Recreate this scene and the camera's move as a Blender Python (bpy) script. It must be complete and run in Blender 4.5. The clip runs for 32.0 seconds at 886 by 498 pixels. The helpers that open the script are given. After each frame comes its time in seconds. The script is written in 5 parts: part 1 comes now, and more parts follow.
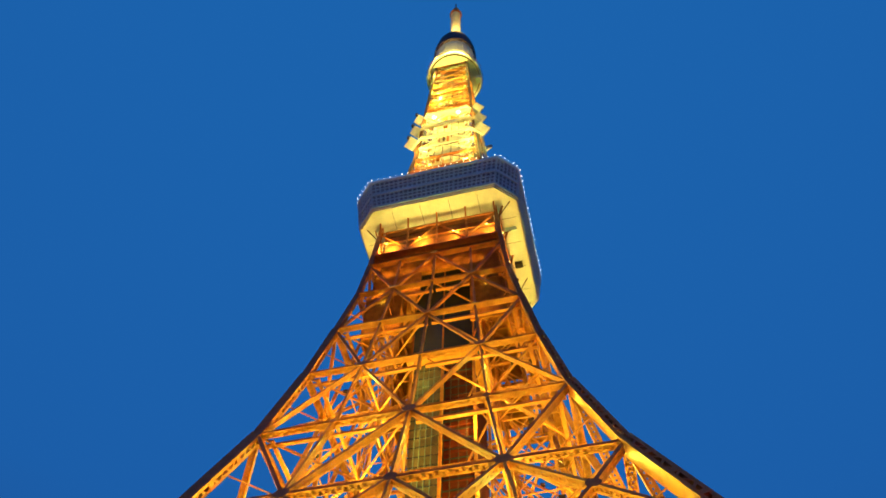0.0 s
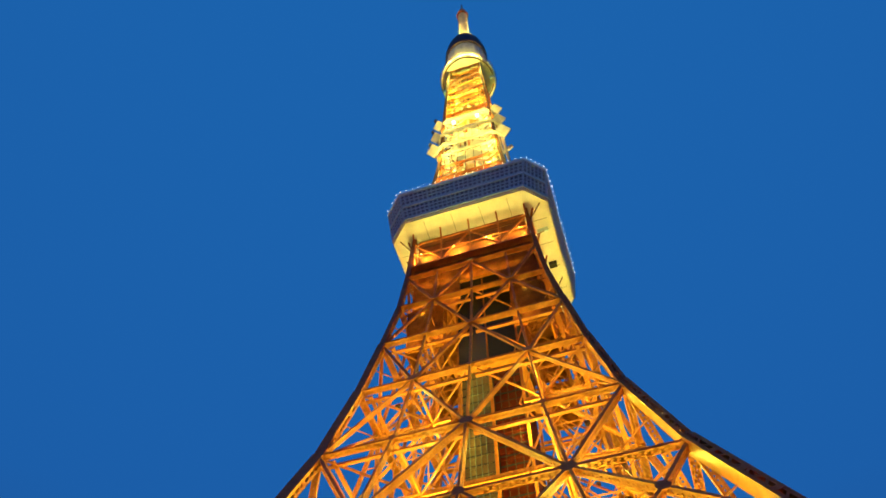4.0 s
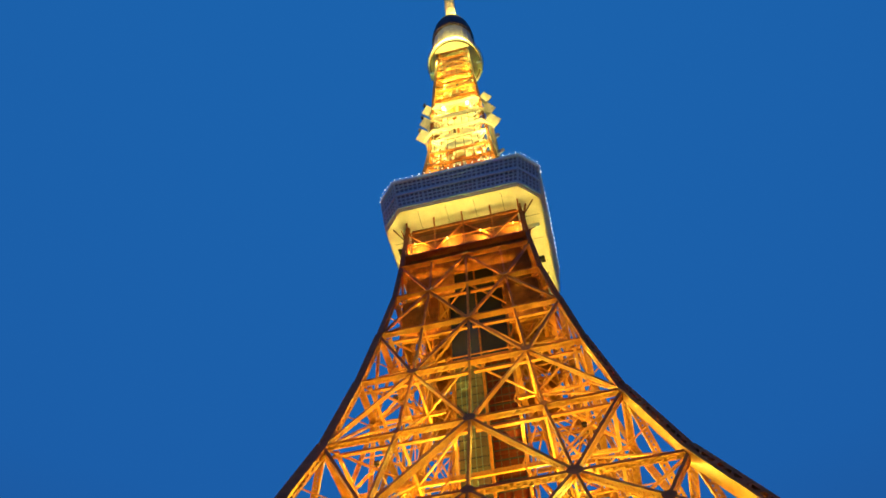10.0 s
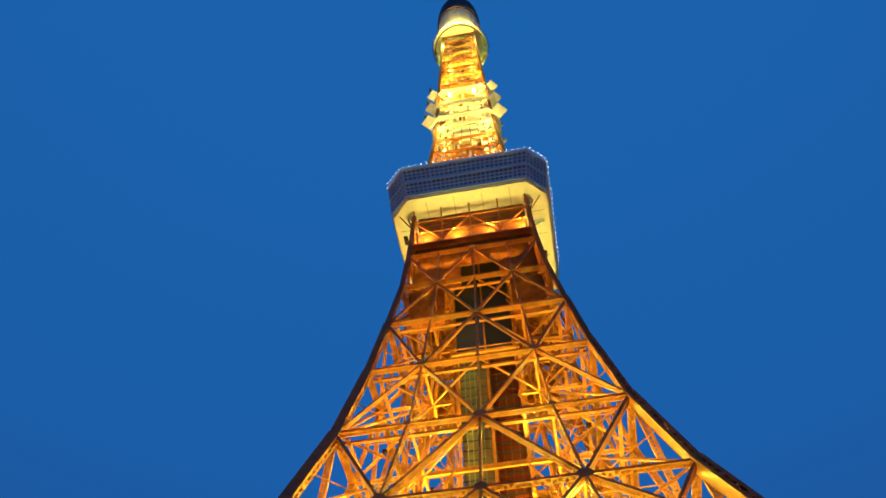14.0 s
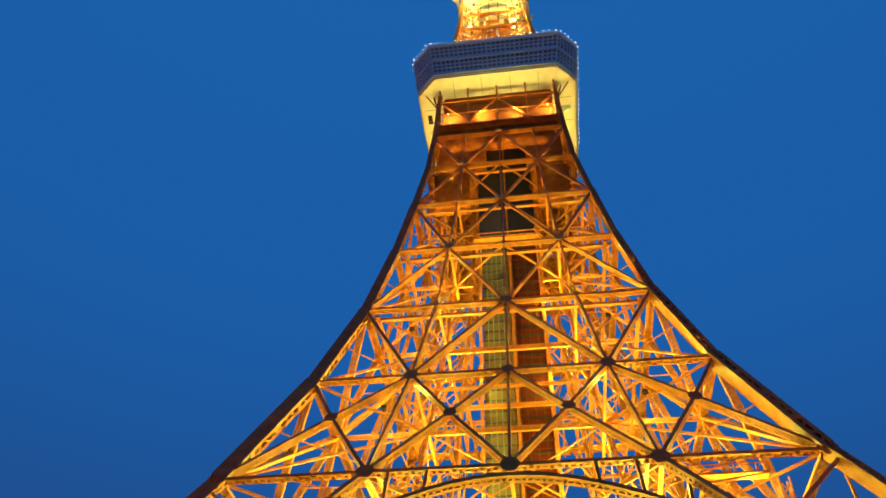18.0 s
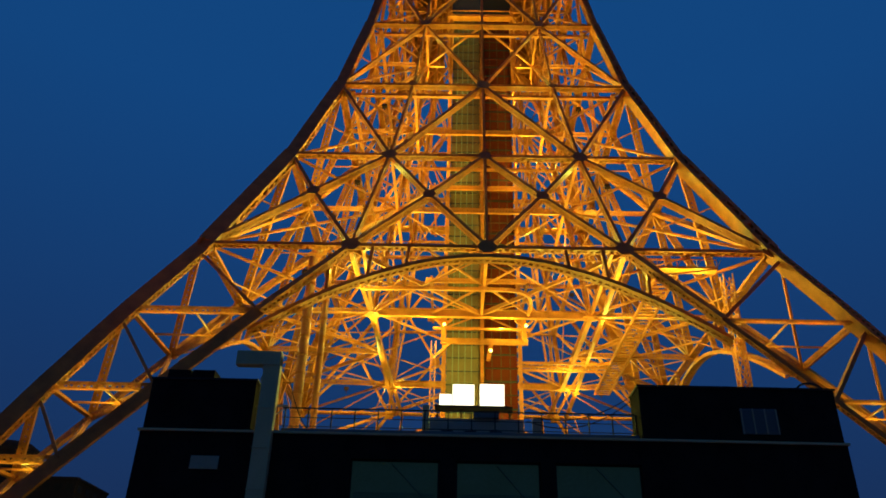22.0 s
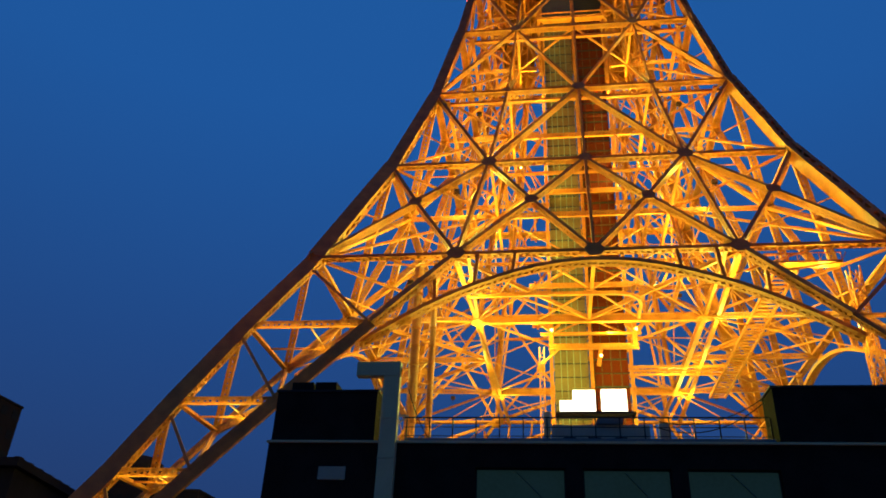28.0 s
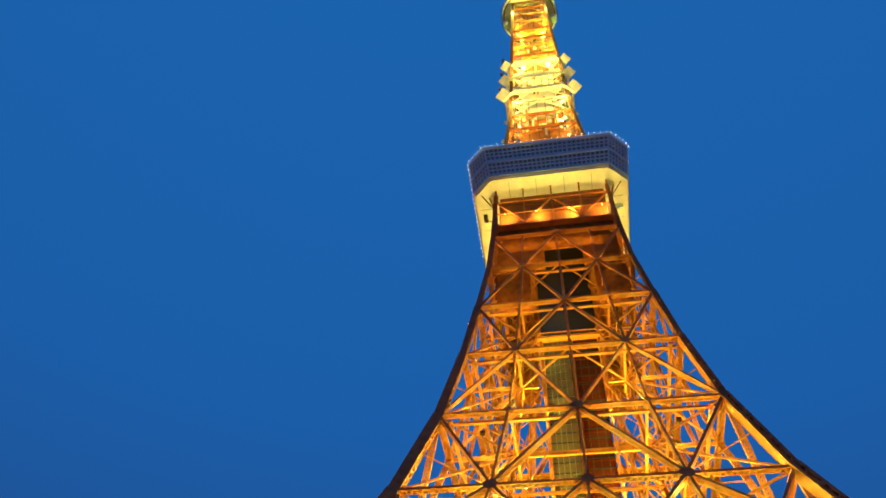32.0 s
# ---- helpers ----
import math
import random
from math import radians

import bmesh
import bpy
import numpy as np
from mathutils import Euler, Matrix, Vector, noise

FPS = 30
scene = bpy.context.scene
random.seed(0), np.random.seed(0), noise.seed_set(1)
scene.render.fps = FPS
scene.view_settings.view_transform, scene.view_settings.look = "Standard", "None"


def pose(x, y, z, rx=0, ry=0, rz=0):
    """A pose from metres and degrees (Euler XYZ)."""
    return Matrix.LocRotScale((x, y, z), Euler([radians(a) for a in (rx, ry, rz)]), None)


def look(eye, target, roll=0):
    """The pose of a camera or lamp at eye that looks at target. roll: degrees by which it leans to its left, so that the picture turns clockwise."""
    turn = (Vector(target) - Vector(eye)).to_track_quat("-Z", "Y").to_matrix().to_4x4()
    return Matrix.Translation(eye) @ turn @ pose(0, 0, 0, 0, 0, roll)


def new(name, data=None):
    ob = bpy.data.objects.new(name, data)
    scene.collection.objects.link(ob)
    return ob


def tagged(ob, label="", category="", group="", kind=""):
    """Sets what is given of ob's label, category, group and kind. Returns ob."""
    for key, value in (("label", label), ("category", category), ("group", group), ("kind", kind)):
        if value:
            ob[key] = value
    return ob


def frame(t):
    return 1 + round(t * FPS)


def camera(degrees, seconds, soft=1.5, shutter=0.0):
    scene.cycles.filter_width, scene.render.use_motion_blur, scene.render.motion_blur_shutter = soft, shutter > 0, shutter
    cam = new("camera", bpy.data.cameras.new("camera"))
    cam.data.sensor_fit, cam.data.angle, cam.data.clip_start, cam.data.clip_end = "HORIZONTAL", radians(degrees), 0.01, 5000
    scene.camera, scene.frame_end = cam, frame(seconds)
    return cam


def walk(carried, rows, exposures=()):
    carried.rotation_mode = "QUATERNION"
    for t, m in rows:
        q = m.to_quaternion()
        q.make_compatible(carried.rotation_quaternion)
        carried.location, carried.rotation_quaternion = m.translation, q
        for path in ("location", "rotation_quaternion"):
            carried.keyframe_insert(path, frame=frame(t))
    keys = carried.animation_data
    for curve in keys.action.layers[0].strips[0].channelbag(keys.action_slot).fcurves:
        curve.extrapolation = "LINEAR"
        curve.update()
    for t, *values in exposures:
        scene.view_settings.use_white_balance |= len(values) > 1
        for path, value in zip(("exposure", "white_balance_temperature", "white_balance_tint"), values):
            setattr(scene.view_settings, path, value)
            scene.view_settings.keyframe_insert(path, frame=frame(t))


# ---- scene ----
SOFT = 1.75
EXPO = [(0, 0.0, 6500, 10), (9, 0.0, 6500, 10), (12, -0.02, 6500, 10), (14, -0.02, 6500, 10), (17, 0.0, 6500, 10), (19, -0.15, 6500, 10), (20, -0.22, 6500, 10), (21, -0.4, 6500, 10),
        (22, -0.93, 6500, 11), (23, -0.90, 6500, 12), (24, -0.60, 6600, 15), (26.5, 0.15, 6700, 22), (27, 0.02, 6700, 21), (28, -0.22, 6700, 17), (29, -0.33, 6600, 13), (30, -0.25, 6500, 11),
        (31, -0.02, 6500, 10), (32, 0.0, 6500, 10)]
# camera: seconds, x, y, yaw, pitch, roll
EYE_Z = 3.92
PATH = [
    (0.0, 19.73, -79.98, 15.13, 60.14, 2.15),
    (0.5, 19.13, -80.18, 17.84, 59.23, 4.89),
    (1.0, 18.60, -80.38, 18.72, 59.20, 6.92),
    (1.5, 18.23, -80.62, 15.80, 60.19, 3.97),
    (2.0, 17.99, -80.94, 15.26, 60.80, 1.73),
    (2.5, 17.80, -81.33, 17.24, 61.02, 2.43),
    (3.0, 17.64, -81.80, 20.63, 60.81, 4.27),
    (3.5, 17.45, -82.35, 17.42, 60.01, 0.36),
    (5.5, 16.59, -84.93, 20.53, 59.74, 0.67),
    (6.0, 16.21, -85.60, 21.21, 58.69, 1.88),
    (6.5, 15.70, -86.25, 20.04, 58.40, 1.25),
    (7.0, 15.11, -86.83, 19.74, 57.60, 2.00),
    (7.5, 14.52, -87.33, 19.35, 56.16, 2.48),
    (8.0, 13.96, -87.71, 18.71, 57.33, 3.20),
    (8.5, 13.48, -88.02, 17.63, 59.50, 2.32),
    (9.0, 13.00, -88.33, 15.47, 59.86, 0.69),
    (9.5, 12.52, -88.67, 13.17, 58.15, -0.85),
    (10.0, 12.05, -89.11, 11.98, 57.76, -2.08),
    (10.5, 11.58, -89.67, 11.69, 57.83, -2.08),
    (11.0, 11.10, -90.32, 11.82, 58.95, -1.13),
    (11.5, 10.56, -91.01, 10.75, 59.15, -1.54),
    (12.0, 9.95, -91.68, 10.57, 57.81, -2.06),
    (12.5, 9.31, -92.32, 10.69, 55.72, -2.30),
    (13.0, 8.70, -92.92, 10.82, 55.13, -2.43),
    (13.5, 8.17, -93.49, 10.50, 55.56, -1.99),
    (14.0, 7.65, -94.01, 9.25, 55.79, -1.12),
    (14.5, 7.10, -94.50, 7.01, 55.48, -2.39),
    (16.5, 4.69, -96.28, 3.24, 52.65, -1.99),
    (17.0, 4.16, -96.80, 5.07, 50.54, -0.48),
    (17.5, 3.71, -97.39, 7.50, 48.33, 0.90),
    (18.0, 3.24, -97.99, 8.82, 46.04, 1.68),
    (18.5, 2.74, -98.51, 7.20, 45.16, 0.90),
    (19.0, 2.16, -99.02, 5.13, 43.93, 0.62),
    (19.5, 1.35, -99.56, 3.55, 41.79, -0.00),
    (20.0, 0.31, -100.07, 2.22, 40.76, -0.13),
    (20.5, -0.96, -100.61, 1.20, 38.77, 0.27),
    (21.0, -2.25, -101.07, 0.43, 35.95, 0.88),
    (21.5, -3.04, -101.30, 0.55, 33.11, 1.35),
    (22.0, -3.39, -101.26, 1.05, 29.03, 1.55),
    (22.5, -3.61, -101.18, 1.56, 24.57, 1.27),
    (23.0, -3.85, -101.18, 2.44, 21.86, 1.21),
    (23.5, -4.20, -101.07, 4.07, 20.52, 1.73),
    (24.0, -4.67, -100.97, 5.19, 20.05, 2.28),
    (24.5, -5.02, -100.94, 7.54, 19.76, 2.95),
    (26.5, -5.61, -101.01, 9.55, 20.26, 3.16),
    (27.0, -5.43, -101.05, 9.53, 22.78, 3.17),
    (27.5, -5.21, -101.03, 9.07, 25.97, 2.79),
    (28.0, -4.92, -100.98, 8.82, 29.41, 2.69),
    (28.5, -4.64, -100.99, 8.62, 33.24, 2.52),
    (29.0, -4.35, -101.01, 8.49, 36.84, 2.50),
    (29.5, -4.08, -101.14, 8.51, 39.79, 2.71),
    (30.0, -3.77, -101.53, 8.88, 42.18, 2.64),
    (30.5, -3.38, -102.08, 9.61, 44.29, 2.92),
    (31.0, -2.90, -102.71, 10.51, 46.82, 3.25),
    (31.5, -2.41, -103.39, 11.50, 49.33, 3.83),
    (32.0, -1.92, -104.11, 12.48, 51.68, 4.02),
]
cam = camera(59.92, 32.0, soft=SOFT)
walk(cam, [(t, pose(x, y, EYE_Z, 90 + pitch, 0, yaw) @ pose(0, 0, 0, 0, 0, roll)) for t, x, y, yaw, pitch, roll in PATH],
     exposures=EXPO)

# ---------------------------------------------------------------- light
world = bpy.data.worlds.new("dusk_sky")
scene.world = world
world.use_nodes = True
wn, wl = world.node_tree.nodes, world.node_tree.links
wn.clear()
w_out = wn.new("ShaderNodeOutputWorld")
w_bg = wn.new("ShaderNodeBackground")
w_ramp = wn.new("ShaderNodeValToRGB")
w_sep = wn.new("ShaderNodeSeparateXYZ")
w_tc = wn.new("ShaderNodeTexCoord")
wl.new(w_tc.outputs["Generated"], w_sep.inputs[0])
wl.new(w_sep.outputs["Z"], w_ramp.inputs[0])
wl.new(w_ramp.outputs[0], w_bg.inputs[0])
wl.new(w_bg.outputs[0], w_out.inputs[0])
SKY = [(0.0, (0.017, 0.032, 0.090)), (0.12, (0.018, 0.052, 0.172)), (0.35, (0.014, 0.075, 0.270)),
       (0.62, (0.011, 0.110, 0.390)), (1.0, (0.011, 0.125, 0.420))]
while len(w_ramp.color_ramp.elements) < len(SKY):
    w_ramp.color_ramp.elements.new(0.5)
for el, (pos, col) in zip(w_ramp.color_ramp.elements, SKY):
    el.position, el.color = pos, (*col, 1)
w_bg.inputs[1].default_value = 1.0

SODIUM = (0.90, 0.98, 0.10)
GOLD = (0.86, 1.0, 0.12)
WARM = (1.0, 0.80, 0.13)
AMBER = (0.97, 0.96, 0.09)
KW = 1210.0


def lamp(x, y, z, kilowatts, colour=SODIUM, radius=0.15):
    data = bpy.data.lights.new("flood_light", "POINT")
    data.energy, data.color, data.shadow_soft_size = kilowatts * KW, colour, radius
    ob = new("flood_light", data)
    ob.location = (x, y, z)
    return ob


for sx, sy in ((-1, -1), (1, -1), (-1, 1), (1, 1)):
    near = 1.0 if sy < 0 else 1.3
    lamp(sx * 41.5, sy * 42.2, 12.5, 0.3)
    lamp(sx * 34.5, sy * 35.5, 25.5, 0.35)
    lamp(sx * 25.0, sy * 25.0, 37.0, 1.5 if sy < 0 else 0.6)
    lamp(sx * 21.0, sy * 21.0, 46.5, (7.0 if sx > 0 else 5.5) * (1.0 if sy < 0 else 0.85), GOLD)
    lamp(sx * 16.5, sy * 16.5, 62.0, 7.2 * near)
    lamp(sx * 14.0, sy * 14.0, 77.0, 3.6 * near, AMBER)
    lamp(sx * 12.3, sy * 12.3, 91.0, 2.4 * near, AMBER)
    lamp(sx * 10.4, sy * 11.6, 198.6, 0.8, WARM)
    # low unseen red lamps added outside the feet to redden the leg fronts
    lamp(sx * 47.0, sy * 57.5, 1.2, 0.9, (1.0, 0.10, 0.02))
    # above the deck
    lamp(sx * 6.6, sy * 12.4, 153.0, 3.0, WARM)
    lamp(sx * 8.0, sy * 5.6, 153.4, 3, WARM)
    lamp(sx * 6.2, sy * 8.4, 157.0, 2.6, WARM)
    lamp(sx * 5.8, sy * 7.8, 168.0, 2.6, WARM)
    lamp(sx * 5.2, sy * 7.2, 178.5, 2.6, WARM)
    lamp(sx * 6.2, sy * 10.2, 187.0, 5, WARM)
    lamp(sx * 5.4, sy * 9.6, 207.5, 5, WARM)
    lamp(sx * 4.4, sy * 4.8, 221.0, 13, SODIUM)
    lamp(sx * 4.2, sy * 4.5, 242.0, 13, SODIUM)
    lamp(sx * 2.9, sy * 2.9, 320.5, 20, WARM, 0.15)
for sx in (-1, 1):
    lamp(sx * 44.6, -43.4, 8.8, 0.25, SODIUM, 0.08)
# small lamps under the struts of the front legs
for w, z, l in ((34.39, 33.87, 12.4), (38.21, 24.88, 9.4), (41.0, 17.9, 7.0), (43.7, 12.1, 5.9)):
    for sx in (-1, 1):
        lamp(sx * (w - l * 0.42), -w + l * 0.42, z - 1.0, 0.34 if z > 15 else 0.6, SODIUM, 0.08)
        # area strip added to light the strut's front and underside evenly
        strip = bpy.data.lights.new("strip_fill", "AREA")
        strip.shape, strip.size, strip.size_y = "RECTANGLE", l * 0.8, 0.2
        strip.energy, strip.color, strip.spread = (8 if z > 15 else 16) * l, SODIUM, radians(100)
        new("strip_fill", strip).matrix_world = look((sx * (w - l / 2), -w - 0.5, z - 0.75), (sx * (w - l / 2), -w + 0.2, z + 0.2))
for x in (-9, 9):
    for y, power in ((-16, 23), (16, 8)):
        flood = bpy.data.lights.new("flood_light", "SPOT")
        flood.energy, flood.color, flood.spot_size, flood.spot_blend, flood.shadow_soft_size = power * KW, GOLD, radians(140), 0.4, 0.15
        new("flood_light", flood).matrix_world = look((x, y, 21.0), (x * 0.9, y * 0.9, 43.0))
lamp(0, -25, 24.0, 3)
# lamps added just under the grid over the arch to brighten its beams
for x, y, power in ((-13.2, -12.9, 0.9), (15.8, -12.9, 0.8), (-11.6, 13.6, 0.9), (15.0, 13.2, 1.2), (12.0, 3.6, 1.1), (2.5, -12.9, 0.8), (-7.0, -12.9, 0.8), (-13.6, -22.0, 0.6), (15.6, 0.5, 0.5), (-14.2, 0.5, 0.5)):
    lamp(x, y, 41.7, power * 2.0, GOLD, 0.1)
for x in (-8.6, 8.6):
    lamp(x, -8.8, 55.0, 9)
    lamp(x * 0.85, -7.8, 70.0, 7, AMBER)
    lamp(x * 0.75, -7.0, 85.0, 4.5, AMBER)
for x in (-7, 7):
    lamp(x * 1.4, -21.5, 36.5, 3.4 if x > 0 else 2.4)
    lamp(x * 0.8, -14.2, 39.3, 1.2)
    lamp(x * 1.9, -24.0, 40.8, 3.0 if x > 0 else 1.8, GOLD)
# unseen spot added above the hall roof to brighten the riser pipes
spot = bpy.data.lights.new("riser_fill", "SPOT")
spot.energy, spot.color, spot.spot_size, spot.spot_blend, spot.shadow_soft_size = 5 * KW, SODIUM, radians(70), 0.6, 0.2
new("riser_fill", spot).matrix_world = look((-15.5, -40.0, 18.0), (-17.6, -28.0, 30.0))
for x, y in ((-5.5, -6.0), (5.5, -6.0), (-5.5, 6.0), (5.5, 6.0)):
    lamp(x, y, 256.0, 7, WARM, 0.12)
for x in (-5.0, 0.0, 5.0):
    lamp(x, -10.6 if x == 0 else -9.2, 268.8, 10.0, WARM, 0.15)
for x in (-9.3, -2.8, 3.8, 10.3):
    for k in range(4):
        c, s = ((1, 0), (0, 1), (-1, 0), (0, -1))[k]
        lamp(c * x + s * 12.2, s * x - c * 12.2, 132.2, 1.12, (1.0, 0.78, 0.13), 0.12)
# small flood lamps fixed under the joints of the faces
for sx in (-1, 1):
    lamp(sx * 12.9, -22.4, 57.6, 0.9, GOLD)
    lamp(sx * 15.4, -27.9, 41.6, 0.6, GOLD)
    lamp(sx * 8.9, -15.4, 86.2, 0.30, GOLD)
    lamp(sx * 5.6, -16.8, 72.6, 0.5, GOLD)
    lamp(sx * 11.6, -13.9, 100.4, 0.10, GOLD)
    lamp(sx * 9.0, -12.3, 112.6, 0.06, GOLD)
lamp(-15.6, -23.5, 58.6, 0.10, GOLD)
lamp(-17.4, -29.5, 42.2, 0.14, GOLD)
lamp(19.6, -28.0, 41.2, 2.0, GOLD)
lamp(22.8, -28.0, 41.4, 0.9, GOLD)
lamp(24.3, -28.6, 34.0, 0.5, GOLD)
for x in (-5.0, 1.0, 6.5):
    lamp(x, -25.0, 40.9, 0.9, GOLD)
lamp(-3.2, -8.6, 99.8, 0.5, GOLD)
lamp(3.4, -8.6, 99.8, 0.3, GOLD)
# area strips added to brighten the ribbed walls under the deck evenly
for k in range(4):
    for y, z, length, watts in ((-12.8, 115.2, 20, 800), (-12.6, 121.4, 20, 560), (-13.8, 103.2, 22, 1300)):
        strip = bpy.data.lights.new("strip_fill", "AREA")
        strip.shape, strip.size, strip.size_y = "RECTANGLE", length, 0.3
        strip.energy, strip.color = watts, (1.0, 0.66, 0.07)
        new("strip_fill", strip).matrix_world = Matrix.Rotation(math.pi / 2 * k, 4, "Z") @ look((-1.6, y, z), (-1.6, y + 1.0, z + 1.3))
# unseen spots added on the ground outside the legs, dim red-brown on outer faces
for x, y in ((-60, -74), (60, -74), (-92, -10)):
    up = bpy.data.lights.new("outer_face_fill", "SPOT")
    up.energy, up.color, up.spot_size, up.spot_blend, up.shadow_soft_size = 20 * KW, (1.0, 0.12, 0.04), radians(46), 0.6, 0.5
    new("outer_face_fill", up).matrix_world = look((x, y, 3.2), (x * 0.1, -18, 95.0))


# ---------------------------------------------------------------- materials
def material(name, base, rough=0.6, metal=0.0, vary=0.15, scale=1.5, bump=0.0, emit=None, strength=0.0, fine=14.0, spec=0.3):
    m = bpy.data.materials.new(name)
    m.use_nodes = True
    n, l = m.node_tree.nodes, m.node_tree.links
    b = n["Principled BSDF"]
    b.inputs["Roughness"].default_value = rough
    b.inputs["Metallic"].default_value = metal
    b.inputs["Specular IOR Level"].default_value = spec
    tc = n.new("ShaderNodeTexCoord")
    n1 = n.new("ShaderNodeTexNoise")
    n1.inputs["Scale"].default_value = scale
    n1.inputs["Detail"].default_value = 6
    n2 = n.new("ShaderNodeTexNoise")
    n2.inputs["Scale"].default_value = scale * fine
    n2.inputs["Detail"].default_value = 4
    l.new(tc.outputs["Object"], n1.inputs["Vector"])
    l.new(tc.outputs["Object"], n2.inputs["Vector"])
    mix = n.new("ShaderNodeMix")
    mix.data_type = "RGBA"
    mix.inputs["A"].default_value = (*[c * (1 - vary) for c in base], 1)
    mix.inputs["B"].default_value = (*[min(1, c * (1 + vary)) for c in base], 1)
    add = n.new("ShaderNodeMath")
    add.operation = "MULTIPLY_ADD"
    add.inputs[1].default_value = 0.35
    l.new(n2.outputs["Fac"], add.inputs[0])
    sc = n.new("ShaderNodeMath")
    sc.operation = "MULTIPLY"
    sc.inputs[1].default_value = 0.65
    l.new(n1.outputs["Fac"], sc.inputs[0])
    l.new(sc.outputs[0], add.inputs[2])
    mr = n.new("ShaderNodeMapRange")
    mr.inputs["From Min"].default_value = 0.3
    mr.inputs["From Max"].default_value = 0.7
    l.new(add.outputs[0], mr.inputs["Value"])
    l.new(mr.outputs[0], mix.inputs["Factor"])
    l.new(mix.outputs["Result"], b.inputs["Base Color"])
    if bump:
        bp = n.new("ShaderNodeBump")
        bp.inputs["Strength"].default_value = bump
        bp.inputs["Distance"].default_value = 0.03
        l.new(n2.outputs["Fac"], bp.inputs["Height"])
        l.new(bp.outputs[0], b.inputs["Normal"])
    if emit:
        b.inputs["Emission Color"].default_value = (*emit, 1)
        b.inputs["Emission Strength"].default_value = strength
    return m


ORANGE = material("orange_painted_steel", (0.45, 0.133, 0.020), 0.5, 0, 0.34, 0.8, 0.15, spec=0.22)
WHITE = material("white_painted_steel", (0.70, 0.66, 0.56), 0.5, 0, 0.25, 0.7, 0.1)
SOFFIT = material("white_soffit_panel", (0.78, 0.76, 0.68), 0.6, 0, 0.16, 0.35)
DECKGREY = material("grey_deck_cladding", (0.66, 0.84, 0.84), 0.5, 0.0, 0.10, 0.3)
GLASS = material("dark_window_glass", (0.30, 0.40, 0.43), 0.3, 0, 0.2, 0.4)
DOME = material("dark_blue_dome_sheet", (0.065, 0.048, 0.075), 0.6, 0.0, 0.15, 0.4, spec=0.1)
DARKSTEEL = material("dark_brown_steel", (0.055, 0.022, 0.009), 0.7, 0.0, 0.2, 1.0)
# darkened brown; on the tower's members it puts an unlit look into the colour
BROWNSTEEL = material("brown_darkened_steel", (0.15, 0.052, 0.012), 0.65, 0, 0.3, 0.8, spec=0.15)
REDSTEEL = material("dark_red_shaft_steel", (0.080, 0.010, 0.003), 0.7, 0, 0.3, 0.3, spec=0.05)
GREENMESH = material("olive_grey_shaft_cladding", (0.118, 0.066, 0.030), 0.55, 0, 0.45, 0.35)
NIGHTCLAD = material("blue_grey_shaft_glazing", (0.030, 0.028, 0.045), 0.25, 0, 0.2, 0.3)
RIBBED = material("brown_ribbed_panel", (0.36, 0.115, 0.014), 0.7, 0, 0.5, 0.7, spec=0.06)
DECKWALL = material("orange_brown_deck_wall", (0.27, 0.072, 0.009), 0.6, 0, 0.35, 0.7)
BULB = material("white_bulb", (0.9, 0.9, 0.9), 0.4, 0, 0.0, 1, 0, (1.0, 0.95, 0.85), 8.0)
FLOODGLASS = material("flood_lamp_glass", (0.9, 0.8, 0.6), 0.4, 0, 0.0, 1, 0, (1.0, 0.72, 0.22), 8.0)
WALL = material("black_brown_tile_wall", (0.022, 0.015, 0.012), 0.8, 0, 0.4, 0.6, 0.2, spec=0.04)
CONCRETE = material("grey_concrete", (0.16, 0.165, 0.17), 0.8, 0, 0.15, 0.5, 0.3)
UNITGREY = material("brown_grey_unit_sheet", (0.48, 0.40, 0.30), 0.6, 0, 0.15, 0.6)
PIPE = material("galvanised_duct", (0.50, 0.42, 0.22), 0.55, 0.0, 0.14, 0.6)
# panes glow faintly green themselves in place of dim light from the rooms
WINDARK = material("faintly_glowing_window_glass", (0.025, 0.04, 0.04), 0.3, 0, 0.5, 0.35, 0, (0.22, 0.70, 0.50), 0.018)
BLIND = material("pale_green_blind", (0.06, 0.11, 0.09), 0.8, 0, 0.25, 0.5)
FRAMEDARK = material("black_window_frame", (0.012, 0.012, 0.012), 0.5, 0.2, 0.2, 1.0)
ASPHALT = material("asphalt", (0.05, 0.05, 0.052), 0.85, 0, 0.2, 0.15, 0.3)
FARWALL = material("far_brown_wall", (0.030, 0.021, 0.025), 0.9, 0, 0.2, 0.1, spec=0.0)
FARGLASS = material("far_window_glass", (0.020, 0.018, 0.022), 0.5, 0, 0.2, 0.3, spec=0.03)
FARLIT = material("far_lit_window", (0.5, 0.6, 0.5), 0.5, 0, 0.4, 0.5, 0, (0.55, 0.85, 0.70), 0.075)
ROOMWALL = material("pale_green_room_wall", (0.55, 0.62, 0.45), 0.8, 0, 0.1, 0.5)
TUBE = material("fluorescent_tube", (0.9, 0.95, 0.9), 0.4, 0, 0.0, 1, 0, (0.80, 1.0, 0.84), 9.0)
GLOWBOX = material("lit_white_panel", (0.9, 0.9, 0.85), 0.5, 0, 0.0, 1, 0, (1.0, 0.93, 0.62), 4.0)
GREENSIGN = material("green_lit_sign", (0.1, 0.5, 0.2), 0.5, 0, 0.1, 0.5, 0, (0.10, 0.75, 0.28), 0.8)
RIDGE = material("dark_ridge_foliage", (0.030, 0.030, 0.034), 0.95, 0, 0.4, 0.02, spec=0.0)
